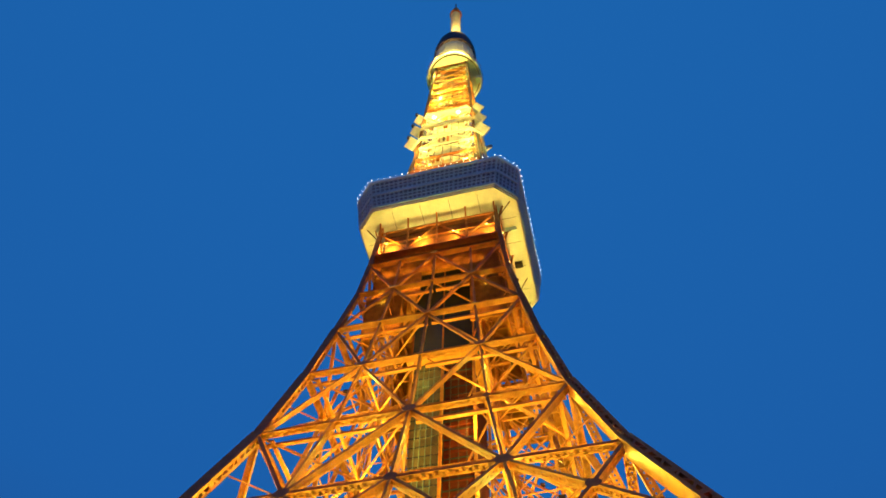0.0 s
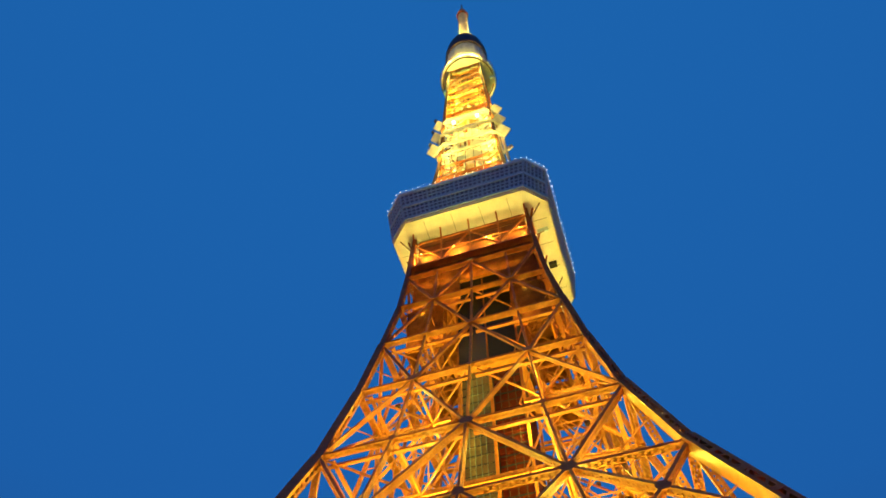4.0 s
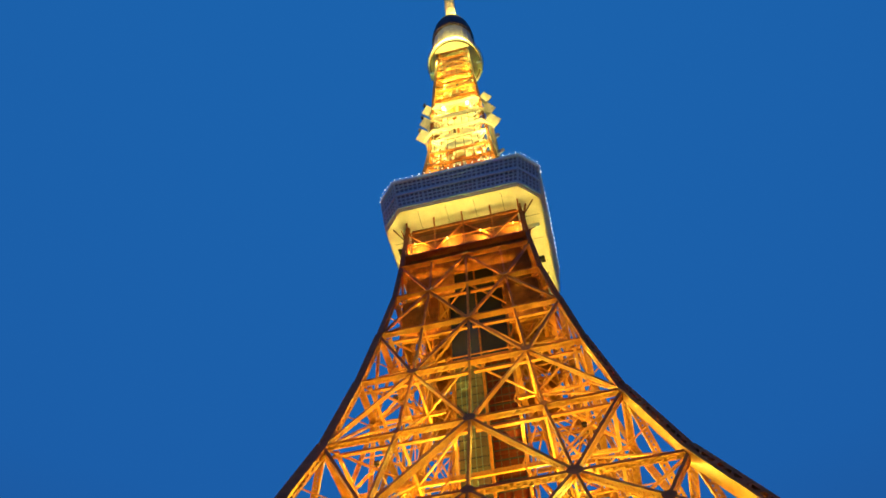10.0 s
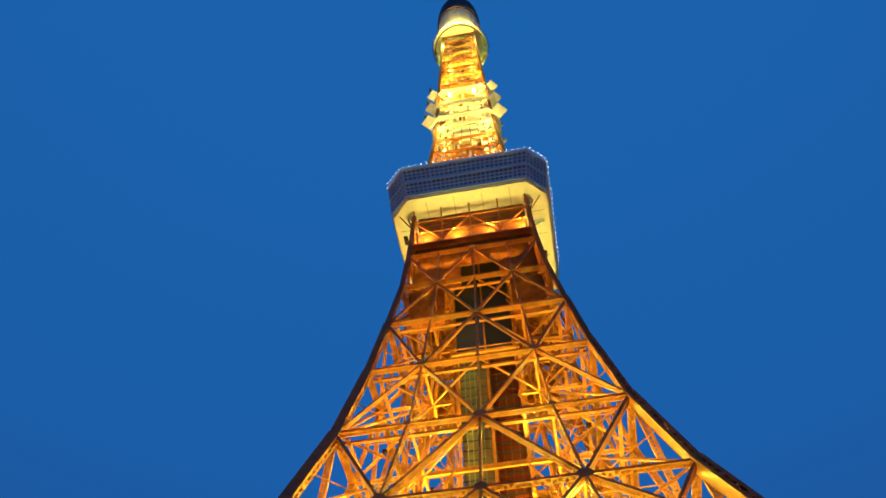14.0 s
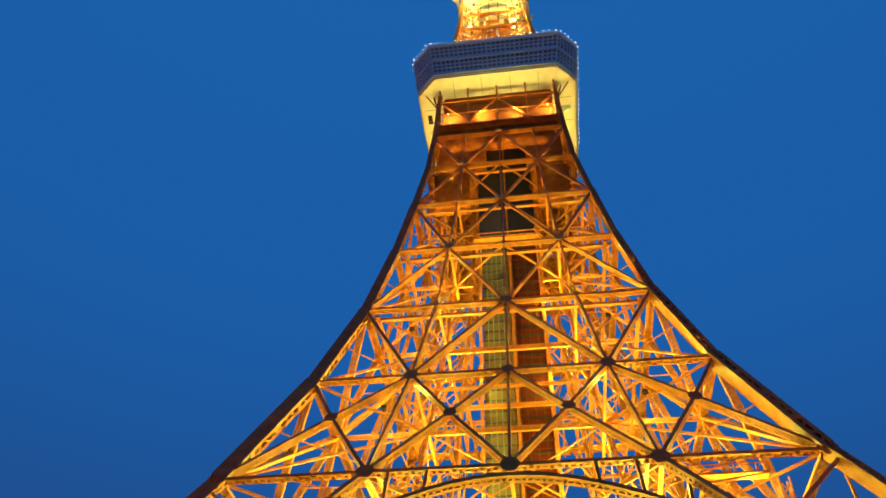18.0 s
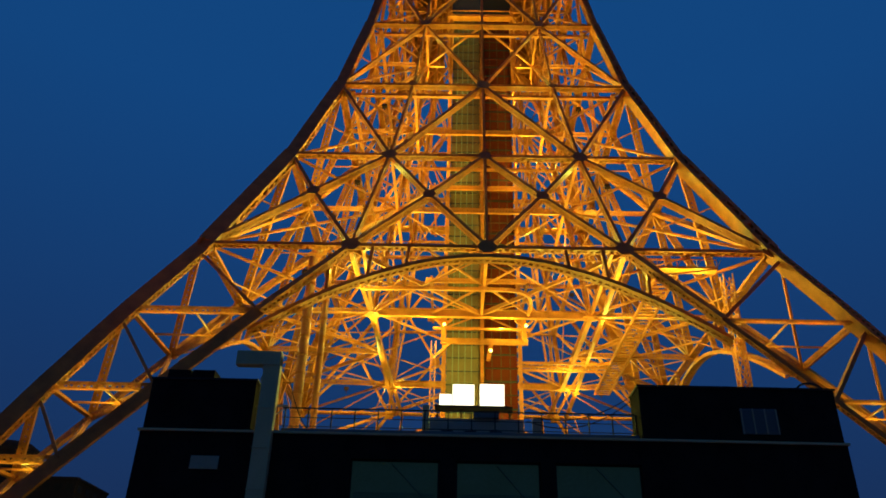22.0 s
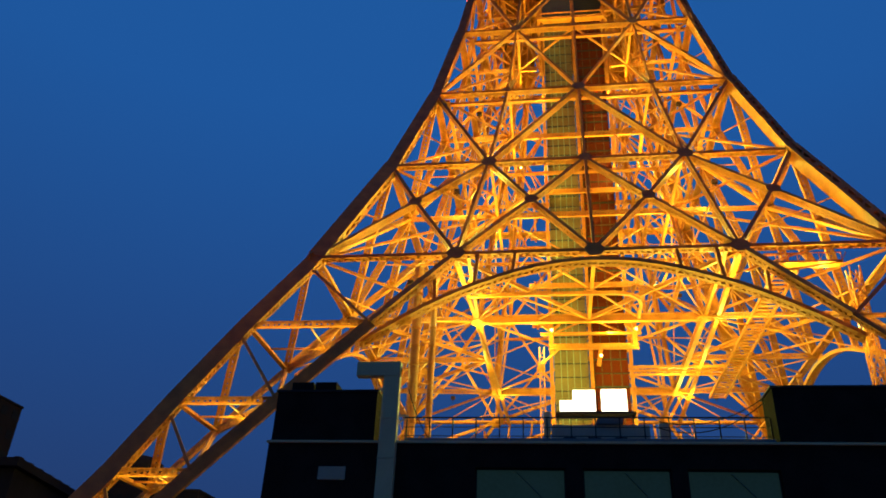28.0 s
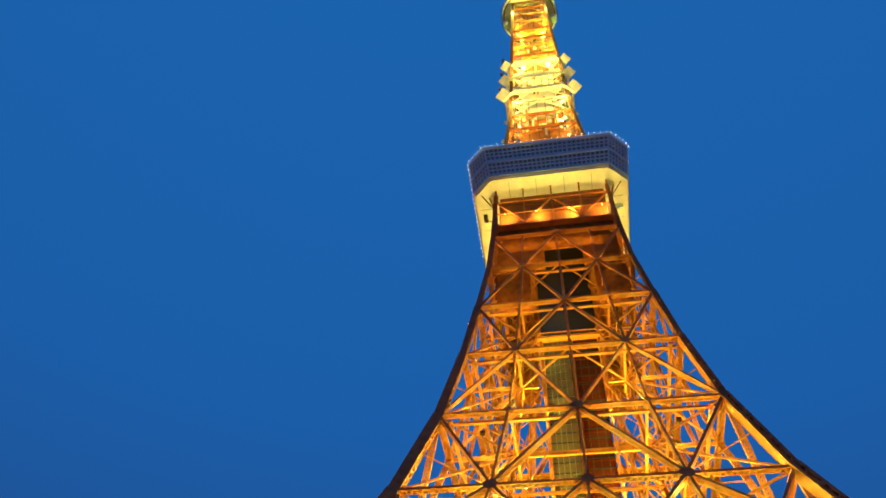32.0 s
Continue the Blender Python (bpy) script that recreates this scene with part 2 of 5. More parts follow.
GREENFAINT = material("faint_green_lamp", (0.1, 0.3, 0.1), 0.5, 0, 0.1, 0.5, 0, (0.12, 0.55, 0.10), 0.05)
FLAG = material("red_and_white_flag_cloth", (0.06, 0.05, 0.08), 0.9, 0, 0.5, 1.2)
FENCEWHITE = material("white_fence_paint", (0.80, 0.76, 0.60), 0.6, 0, 0.1, 0.6)
PANELWHITE = material("white_sign_board", (0.38, 0.33, 0.22), 0.6, 0, 0.1, 0.6)


# ---------------------------------------------------------------- mesh helpers
class Shape:
    """A mesh in the making: boxes, tubes and plates in one list."""

    def __init__(self):
        self.v, self.f = [], []

    def bar(self, p0, p1, a, b, up=(0, 0, 1)):
        """A square bar from p0 to p1, a wide across and b high along up."""
        p0, p1 = Vector(p0), Vector(p1)
        u = (p1 - p0).normalized()
        s = u.cross(Vector(up))
        if s.length < 1e-4:
            s = u.cross(Vector((1, 0.01, 0)))
        s.normalize()
        t = s.cross(u)
        k = len(self.v)
        for p in (p0, p1):
            for i, j in ((-1, -1), (1, -1), (1, 1), (-1, 1)):
                self.v.append(p + s * (i * a / 2) + t * (j * b / 2))
        self.f += [(k, k + 3, k + 2, k + 1), (k + 4, k + 5, k + 6, k + 7)]
        for i in range(4):
            j = (i + 1) % 4
            self.f.append((k + i, k + j, k + 4 + j, k + 4 + i))
        return self

    def box(self, x0, y0, z0, x1, y1, z1):
        k = len(self.v)
        self.v += [Vector(p) for p in ((x0, y0, z0), (x1, y0, z0), (x1, y1, z0), (x0, y1, z0),
                                       (x0, y0, z1), (x1, y0, z1), (x1, y1, z1), (x0, y1, z1))]
        self.f += [(k, k + 3, k + 2, k + 1), (k + 4, k + 5, k + 6, k + 7)]
        for i in range(4):
            j = (i + 1) % 4
            self.f.append((k + i, k + j, k + 4 + j, k + 4 + i))
        return self

    def prism(self, ring, z0, z1, ring2=None):
        """A solid from an outline (x, y) at z0 to the same or another outline at z1."""
        ring2 = ring2 or ring
        k, n = len(self.v), len(ring)
        self.v += [Vector((x, y, z0)) for x, y in ring] + [Vector((x, y, z1)) for x, y in ring2]
        self.f += [tuple(range(k + n - 1, k - 1, -1)), tuple(range(k + n, k + 2 * n))]
        for i in range(n):
            j = (i + 1) % n
            self.f.append((k + i, k + j, k + n + j, k + n + i))
        return self

    def plate(self, centre, normal, up, outline, thick):
        """A flat plate with an outline in its own plane."""
        c, nrm = Vector(centre), Vector(normal).normalized()
        s = Vector(up).cross(nrm).normalized()
        t = nrm.cross(s)
        k, n = len(self.v), len(outline)
        for d in (-thick / 2, thick / 2):
            self.v += [c + s * x + t * y + nrm * d for x, y in outline]
        self.f += [tuple(range(k + n - 1, k - 1, -1)), tuple(range(k + n, k + 2 * n))]
        for i in range(n):
            j = (i + 1) % n
            self.f.append((k + i, k + j, k + n + j, k + n + i))
        return self

    def lathe(self, profile, n=32, cx=0, cy=0, ring=False):
        """A turned body from (radius, z) rows."""
        k, m = len(self.v), len(profile)
        for r, z in profile:
            for i in range(n):
                a = 2 * math.pi * i / n
                self.v.append(Vector((cx + r * math.cos(a), cy + r * math.sin(a), z)))
        for q in range(m - 1):
            for i in range(n):
                j = (i + 1) % n
                self.f.append((k + q * n + i, k + q * n + j, k + q * n + n + j, k + q * n + n + i))
        if ring:
            for i in range(n):
                j = (i + 1) % n
                self.f.append((k + (m - 1) * n + i, k + (m - 1) * n + j, k + j, k + i))
        else:
            self.f += [tuple(range(k + n - 1, k - 1, -1)), tuple(range(k + (m - 1) * n, k + m * n))]
        return self

    def laced(self, p0, p1, out, face, deep, plate=0.09, pitch=0.62, fill=0.31):
        """A riveted lattice girder: two plates on the faces along out, zigzag lacing on the other two."""
        p0, p1, o = Vector(p0), Vector(p1), Vector(out)
        u = p1 - p0
        length = u.length
        u.normalize()
        o = (o - u * o.dot(u)).normalized()
        s = u.cross(o)
        for d in (-1, 1):
            self.bar(p0 + o * (d * deep / 2), p1 + o * (d * deep / 2), face, plate, o)
        n = max(2, int(length / (deep * pitch)))
        for side in (-1, 1):
            e = s * (side * (face / 2 - 0.03))
            for i in range(n):
                d = 1 if i % 2 else -1
                a = p0 + u * (length * i / n) + o * (d * deep / 2) + e
                b = p0 + u * (length * (i + 1) / n) - o * (d * deep / 2) + e
                self.bar(a, b, 0.05, 0.21 * min(1.15, deep + 0.25), (b - a).cross(s))
            for d in (-1, 1):
                q = o * (d * deep * 0.36) + e
                self.bar(p0 + q, p1 + q, 0.04 + fill * deep, 0.05, s)
        return self

    def mesh(self, name, mat, smooth=False):
        me = bpy.data.meshes.new(name)
        me.from_pydata([tuple(p) for p in self.v], [], self.f)
        me.materials.append(mat)
        if smooth:
            for p in me.polygons:
                p.use_smooth = True
        me.update()
        return me


def part(name, shape, mat, parent, label="", smooth=False):
    ob = new(name, shape.mesh(name, mat, smooth))
    ob.parent = parent
    if label:
        ob["label"] = label
    return ob


def turn(k):
    return Matrix.Rotation(math.pi / 2 * k, 4, "Z")


def four(name, shape, mat, parent, label=""):
    """The same part on the four sides of the tower."""
    me = shape.mesh(name, mat)
    for k in range(4):
        ob = new(name, me)
        ob.parent = parent
        ob.matrix_local = turn(k)
        if label:
            ob["label"] = label


# ---------------------------------------------------------------- ground
g = Shape().box(-3000, -3000, -0.6, 3000, 3000, 0.0)
ground = new("ground", g.mesh("ground", ASPHALT))
tagged(ground, "dark asphalt ground reaching the horizon", "ground", kind="structure")

terrace = new("pavement", Shape().box(-70, -190, -0.5, 90, -66, 2.3).mesh("pavement", CONCRETE))
tagged(terrace, "raised grey concrete pavement before the hall", "pavement", kind="structure")

# ---------------------------------------------------------------- the tower
tower = new("lattice_tower")
tagged(tower, "orange painted steel lattice tower lit by floodlights at dusk", "tower")

# level: half width, height, place of the inner chord as share of the half width
LEVEL = {"A": (29.89, 43.64, 0.485), "B": (23.79, 59.85, 0.49), "C": (19.54, 74.82, 0.49), "D": (16.75, 89.1, 0.505),
         "E": (14.78, 102.1, 0.51), "F": (13.10, 114.1, 0.52), "G": (12.3, 124.6, 0.53), "P": (12.1, 129.0, 0.53),
         "K": (11.6, 140.0, 0.53)}
# leg levels below the arch: half width, height, leg width
LEG = [(29.89, 43.64, 15.4), (34.39, 33.87, 12.4), (38.21, 24.88, 9.4), (41.0, 17.9, 7.0), (43.7, 12.1, 5.9), (49.1, 0.0, 4.4)]


def node(name):
    """A node on the front face: level letter and place 0 (corner) to 4 (corner)."""
    w, h, q = LEVEL[name[0]]
    return Vector(((-1, -q, 0, q, 1)[int(name[1])] * w, -w, h))


NODES = {"S0": Vector((-19.9, -26.5, 52.6)), "S1": Vector((-6.5, -26.6, 52.3)),
         "S2": Vector((6.5, -26.6, 52.3)), "S3": Vector((19.9, -26.5, 52.6))}


def at(name):
    return NODES[name] if name in NODES else node(name)


def normal_between(a, b):
    d = Vector((0, b.y - a.y, b.z - a.z))
    if abs(d.z) < 0.5:
        return Vector((0, -1, 0.25)).normalized()
    n = Vector((0, -d.z, d.y))
    if n.y > 0:
        n = -n
    return n.normalized()


# corner columns: a box of plates, square to the faces
SIZE = {"A": 1.8, "B": 1.6, "C": 1.4, "D": 1.2, "E": 0.95, "F": 0.9, "G": 0.85, "P": 0.8, "K": 0.8}
order = "ABCDEFGPK"
for a, b in zip(order, order[1:]):
    p, q = node(a + "0"), node(b + "0")
    s = Shape().laced(p, q, (0, -1, 0), SIZE[a], SIZE[a] * 0.7, 0.1, 1.0)
    four("column", s, ORANGE, tower)
    # splice plates along the column
    n = int((q - p).length / 4.5)
    for i in range(1, n):
        m = p.lerp(q, i / n)
        e = (q - p).normalized() * 0.35
        four("splice_plate", Shape().bar(m - e, m + e, SIZE[a] + 0.06, SIZE[a] * 0.7 + 0.06, (0, -1, 0)), ORANGE, tower)
for (w0, z0, l0), (w1, z1, l1) in zip(LEG, LEG[1:]):
    s = Shape().laced((-w0, -w0, z0), (-w1, -w1, z1), (0, -1, 0), 1.65, 0.75, 0.1, 0.8)
    four("column", s, ORANGE, tower)

# horizontals of the faces
for lv in "ABCDEFG":
    for i in range(4):
        a, b = node(lv + str(i)), node(lv + str(i + 1))
        s = Shape().laced(a, b, (0, -1, 0.0), 0.34, 0.95 if lv in "AB" else 0.8, pitch=0.7, fill=0.31 if lv in "AB" else 0.5)
        four("strut", s, ORANGE, tower)
# second, plain beams just inside, at the upper levels
for lv in "CDEFG":
    w, h, q = LEVEL[lv]
    for a, b in ((-0.96, -0.02), (0.02, 0.96)):
        s = Shape().bar((a * w, -w + 1.6, h - 0.3), (b * w, -w + 1.6, h - 0.3), 0.5, 0.35)
        four("inner_strut", s, ORANGE, tower)

# chords and diagonals of the faces
BRACES = ["D1 C1", "C1 B1", "B1 A1", "D3 C3", "C3 B3", "B3 A3", "D2 C2", "C2 B2", "B2 A2", "E2 D2", "F2 E2", "G2 F2",
          "E1 D1", "E3 D3", "F1 E1", "F3 E3", "G1 F1", "G3 F3",
          "D1 C2", "D3 C2", "D1 C0", "D3 C4", "C2 B1", "C2 B3", "C0 B1", "C4 B3",
          "E2 D1", "E2 D3", "E0 D1", "E4 D3", "F1 E2", "F3 E2", "F1 E0", "F3 E4", "G2 F1", "G2 F3", "G0 F1", "G4 F3",
          "B1 S1", "S1 A2", "B2 S1", "S1 A1", "B3 S2", "S2 A2", "B2 S2", "S2 A3",
          "B0 S0", "S0 A1", "B1 S0", "S0 A0", "B4 S3", "S3 A3", "B3 S3", "S3 A4"]
CHORDS = {"D1 C1", "C1 B1", "B1 A1", "D3 C3", "C3 B3", "B3 A3", "D2 C2", "C2 B2", "B2 A2", "E2 D2", "F2 E2", "G2 F2",
          "E1 D1", "E3 D3", "F1 E1", "F3 E3", "G1 F1", "G3 F3"}
for pair in BRACES:
    i, j = pair.split()
    a, b = at(i), at(j)
    low = min(a.z, b.z)
    k = 1.0 if low < 70 else 0.7
    thin = 0.75 if pair in CHORDS else 1.0
    face, deep = (0.42 * thin, 0.34) if low > 85 else (0.40 * k * thin, 0.85 * k)
    s = Shape().laced(a, b, normal_between(a, b), face, deep)
    four("chord" if pair in CHORDS else "brace", s, ORANGE, tower)

# gussets at the nodes
HEX = [(-0.5, -0.9), (0.5, -0.9), (1.0, -0.25), (1.0, 0.25), (0.5, 0.9), (-0.5, 0.9), (-1.0, 0.25), (-1.0, -0.25)]
for nm, k in (("A0", 1.2), ("A1", 1.2), ("A2", 1.25), ("A3", 1.2), ("A4", 1.2), ("B0", 1.0), ("B1", 1.15), ("B2", 0.95), ("B3", 1.15), ("B4", 1.0),
              ("C0", 0.95), ("C1", 0.65), ("C2", 1.15), ("C3", 0.65), ("C4", 0.95),
              ("D1", 0.95), ("D2", 0.55), ("D3", 0.95), ("E2", 0.85), ("E1", 0.55), ("E3", 0.55), ("F1", 0.85), ("F3", 0.85), ("G2", 0.8),
              ("S0", 0.95), ("S1", 0.95), ("S2", 0.95), ("S3", 0.95)):
    p = at(nm)
    s = Shape().plate(p + Vector((0, -0.5, 0.03)), (0, -1, 0.3), (0, 0.3, 1), [(x * k * 0.8, y * k * 0.8) for x, y in HEX], 0.12)
    four("gusset", s, ORANGE, tower)

# legs: inner chords, struts and braces on the two outer faces of each leg and on its inner faces
for n_leg, ((w0, z0, l0), (w1, z1, l1)) in enumerate(zip(LEG, LEG[1:])):
    o0, o1 = Vector((-w0, -w0, z0)), Vector((-w1, -w1, z1))
    a0, a1 = Vector((-w0 + l0, -w0, z0)), Vector((-w1 + l1, -w1, z1))
    b0, b1 = Vector((-w0, -w0 + l0, z0)), Vector((-w1, -w1 + l1, z1))
    c0, c1 = Vector((-w0 + l0, -w0 + l0, z0)), Vector((-w1 + l1, -w1 + l1, z1))
    n = normal_between(o0, o1)
    m = Vector((n.y, 0, n.z))
    if n_leg == 0:
        four("chord", Shape().laced(a0, a1, n, 0.55, 0.9), ORANGE, tower)
        four("chord", Shape().laced(b0, b1, m, 0.55, 0.9), ORANGE, tower)
    else:
        four("chord", Shape().bar(a0, a1, 1.2, 0.34, (0, -1, 0)), ORANGE, tower)
        four("chord", Shape().laced(b0, b1, (1, 0, 0), 0.4, 0.6, 0.08, 0.8), ORANGE, tower)
    if z1 > 1:
        four("strut", Shape().laced(o1, a1, (0, 0, 1), 0.3, 0.62, 0.08, 0.85, fill=0.22), ORANGE, tower)
        four("strut", Shape().laced(o1, b1, (-1, 0, 0), 0.26, 0.45), ORANGE, tower)
        four("strut", Shape().laced(a1, b1, (0, 0, 1), 0.25, 0.7, 0.07, 0.8), ORANGE, tower)
    root = o0.lerp(o1, 0.12)
    four("brace", Shape().bar(root, a1, 0.26, 0.24, n), ORANGE, tower)
    four("brace", Shape().laced(root, b1, (1, 0, 0), 0.34, 0.62, pitch=0.9), ORANGE, tower)
    if z1 > 1:
        moa, mob, mab = (o1 + a1) / 2, (o1 + b1) / 2, (a1 + b1) / 2
        four("tie", Shape().bar(moa, mab, 0.14, 0.16), ORANGE, tower)
        four("tie", Shape().bar(mob, mab, 0.16, 0.18), ORANGE, tower)
    four("brace", Shape().laced(b0, a1, n, 0.22, 0.42), ORANGE, tower)
four("footing", Shape().box(-52.0, -52.0, 0, -43.0, -43.0, 1.0).box(-50.7, -50.7, 1.0, -48.0, -48.0, 1.9), CONCRETE, tower)

# arch under the lowest level, with posts up to it
pts = [Vector((x, -30.2 - 0.02 * max(0, abs(x) - 8) ** 1.7, 42.3 - 0.0178 * x * x)) for x in [-23.4 + 46.8 * i / 24 for i in range(25)]]
for p, q in zip(pts, pts[1:]):
    four("arch_girder", Shape().laced(p, q, (0, -1, 0.15), 0.42, 1.1, pitch=0.5), ORANGE, tower)
for x in (-16.5, -12.5, -8.5, 8.5, 12.5, 16.5):
    z = 42.3 - 0.0178 * x * x
    high = Vector((x * 0.97, -30, 43.5)) if abs(x) < 15 else Vector((x, -30.6, 42.2))
    four("post", Shape().laced((x, -30.3, z), high, (0, -1, 0), 0.3, 0.6), ORANGE, tower)

# inner columns and their bracing
IN = [(13.5, 43.76), (11.6, 59.83), (9.7, 74.78), (8.5, 88.67), (7.5, 102.0), (6.9, 114.2), (6.5, 129.0)]
for (w0, z0), (w1, z1) in zip(IN, IN[1:]):
    four("inner_column", Shape().laced((-w0, -w0, z0), (-w1, -w1, z1), (1, 1, 0), 0.45, 0.5, pitch=0.9, fill=0.1), ORANGE, tower)
    zm, wm = (z0 + z1) / 2, (w0 + w1) / 2
    if z0 < 70:
        four("inner_strut", Shape().laced((-wm, -wm, zm), (wm, -wm, zm), (0, -1, 0), 0.26, 0.5, fill=0.1), ORANGE, tower)
    for sx in (-1, 1):
        if z0 < 50:
            four("inner_brace", Shape().bar((sx * w0, -w0, z0), (0, -wm, zm), 0.14, 0.17), ORANGE, tower)
            four("inner_brace", Shape().bar((sx * w1, -w1, z1), (0, -wm, zm), 0.14, 0.17), ORANGE, tower)
        else:
            # crosses between the shafts and the inner columns
            four("inner_brace", Shape().bar((sx * (w0 + 1.6), -w0, z0), (sx * 5.0, -w1, z1), 0.2, 0.24), ORANGE, tower)
            four("inner_brace", Shape().bar((sx * (w1 + 1.6), -w1, z1), (sx * 5.0, -w0, z0), 0.2, 0.24), ORANGE, tower)
# raking ties between the faces and the inner columns
for (a, b), (u0, u1) in zip(("BA", "CB", "DC", "ED", "FE"), (((11.6, 59.83), (13.5, 43.76)), ((9.7, 74.78), (11.6, 59.83)), ((8.5, 88.67), (9.7, 74.78)),
                                                           ((7.5, 102.0), (8.5, 88.67)), ((6.9, 114.2), (7.5, 102.0)))):
    wa, ha, qa = LEVEL[a]
    wb, hb, qb = LEVEL[b]
    for sx in (-1, 1):
        four("tie", Shape().laced((sx * wb * qb, -wb, hb), (sx * u0[0], -u0[0], u0[1]), (1, 0, 0), 0.22, 0.4, fill=0.1), ORANGE, tower)
        four("tie", Shape().bar((sx * wa * qa, -wa, ha), (sx * u1[0], -u1[0], u1[1]), 0.15, 0.15), ORANGE, tower)
    zm, wm, um = (ha + hb) / 2, (wa + wb) / 2, (u0[0] + u1[0]) / 2
    four("tie", Shape().bar((-wm * 0.5, -wm, zm), (-um, -um, zm), 0.13, 0.16), ORANGE, tower)
    four("tie", Shape().bar((wm * 0.5, -wm, zm), (um, -um, zm), 0.13, 0.16), ORANGE, tower)
    four("tie", Shape().bar((-wm, -wm, zm), (-um, -um, zm), 0.13, 0.16), ORANGE, tower)
    four("tie", Shape().laced((-wb, -wb, hb), (-u0[0], -u0[0], u0[1]), (1, -1, 0), 0.24, 0.45, fill=0.1), ORANGE, tower)
# beams across at every level
for lv in "BCDEFG":
    w, h, q = LEVEL[lv]
    c = q * w * 0.98
    for sx in (-1, 1):
        four("level_beam", Shape().laced((sx * c, -w, h), (sx * c, -c, h), (0, 0, 1), 0.3, 0.55, fill=0.1), ORANGE, tower)
        four("level_beam", Shape().bar((0, -w, h), (sx * c, -c, h), 0.22, 0.3), ORANGE, tower)
    if lv in "BC":
        four("level_beam", Shape().laced((-c, -c, h), (c, -c, h), (0, 0, 1), 0.34, 0.7, fill=0.1), ORANGE, tower)
    else:
        for sx in (-1, 1):
            four("level_beam", Shape().laced((sx * c, -c, h), (sx * min(5.6, c - 1), -c, h), (0, 0, 1), 0.34, 0.7, fill=0.1), ORANGE, tower)
    four("level_beam", Shape().bar((-w, -w, h), (-c, -c, h), 0.24, 0.32), ORANGE, tower)
# the grid of beams over the arch
for sx in (-1, 1):
    four("level_beam", Shape().laced((0, -13.4, 43.5), (sx * 15, -30, 43.6), (0, 0, 1), 0.24, 0.4, fill=0.1), ORANGE, tower)
    four("level_beam", Shape().bar((sx * 6.2, -29.6, 43.5), (-sx * 6.2, -13.4, 43.4), 0.17, 0.22), ORANGE, tower)
    four("level_beam", Shape().laced((sx * 13.6, -13.6, 43.5), (sx * 29.9, -13.2, 43.6), (0, 0, 1), 0.35, 0.6, fill=0.1), ORANGE, tower)
four("level_beam", Shape().laced((0, -30, 43.6), (0, -13.4, 43.5), (0, 0, 1), 0.35, 0.6, fill=0.1), ORANGE, tower)
four("level_beam", Shape().bar((-14.4, -13.5, 43.0), (14.4, -13.5, 43.0), 0.62, 0.12).bar((-14.4, -13.5, 43.5), (14.4, -13.5, 43.5), 0.12, 0.9).bar((-14.4, -13.5, 43.95), (14.4, -13.5, 43.95), 0.5, 0.1), ORANGE, tower)
four("level_beam", Shape().bar((-13.6, -13.5, 43.5), (-29.8, -29.8, 43.6), 0.22, 0.3), ORANGE, tower)
four("level_beam", Shape().bar((-13.6, -13.5, 43.5), (0, 0, 43.5), 0.2, 0.28), ORANGE, tower)
for run in (((-14.5, -29.9), (-13.8, -14.5), (-12.6, 14.5), (-12.1, 29.9)), ((14.5, -29.9), (15.0, -14.5), (15.9, 14.5), (16.2, 29.9))):
    for (xa, ya), (xb, yb) in zip(run, run[1:]):
        part("grid_beam", Shape().bar((xa, ya, 43.0), (xb, yb, 43.0), 0.46, 0.12).bar((xa, ya, 43.5), (xb, yb, 43.5), 0.12, 0.9), ORANGE, tower)
    for xc, yc in run[1:3]:
        part("gusset", Shape().plate((xc, yc, 42.9), (0, 0, 1), (0, 1, 0), [(u * 0.6, v * 0.6) for u, v in HEX], 0.1), ORANGE, tower)
four("gusset", Shape().plate((-13.6, -13.5, 43.1), (0, 0, 1), (0, 1, 0), [(x * 1.0, y * 1.0) for x, y in HEX], 0.12), ORANGE, tower)
for (xa, ya), (xb, yb) in (((-13.6, -13.5), (-29.9, 0)), ((-13.6, 0), (0, -13.6)), ((0, -13.5), (-22, -29.9)), ((-13.6, -13.5), (-6.8, -29.9)), ((-29.9, 0), (-13.6, 0))):
    four("tie", Shape().bar((xa, ya, 43.35), (xb, yb, 43.4), 0.13, 0.15), ORANGE, tower)
    four("tie", Shape().bar((-xa, ya, 43.35), (-xb, yb, 43.4), 0.13, 0.15), ORANGE, tower)
# below it, thin ties from the legs to the grid
for sx in (-1, 1):
    four("tie", Shape().bar((sx * 22.0, -34.39, 33.87), (sx * 13.6, -13.5, 43.4), 0.12, 0.14), ORANGE, tower)
    four("tie", Shape().bar((sx * 28.2, -28.2, 33.87), (sx * 15.0, -30.0, 43.6), 0.12, 0.14), ORANGE, tower)

# lift and stair shafts in the middle
Z0, ZM, Z1 = 17.1, 101.3, 141.0
lift = part("lift_shaft", Shape().box(0.8, -5.7, Z0, 5.0, 5.7, Z1), REDSTEEL, tower, "dark red steel lift shaft")
stair = part("stair_shaft", Shape().box(-4.3, -5.7, Z0, 0.0, 5.7, ZM), GREENMESH, tower, "green-grey clad stair shaft")
part("stair_shaft", Shape().box(-4.6, -6.2, ZM + 1.4, 0.2, 6.2, Z1 - 12), NIGHTCLAD, tower, "dark blue-grey glazed stair shaft")
part("lift_shaft", Shape().box(0.5, -6.2, ZM + 1.4, 5.3, 6.2, Z1 - 12), FRAMEDARK, tower, "dark clad lift shaft")
s, r = Shape(), Shape()
z = Z0 + 1.2
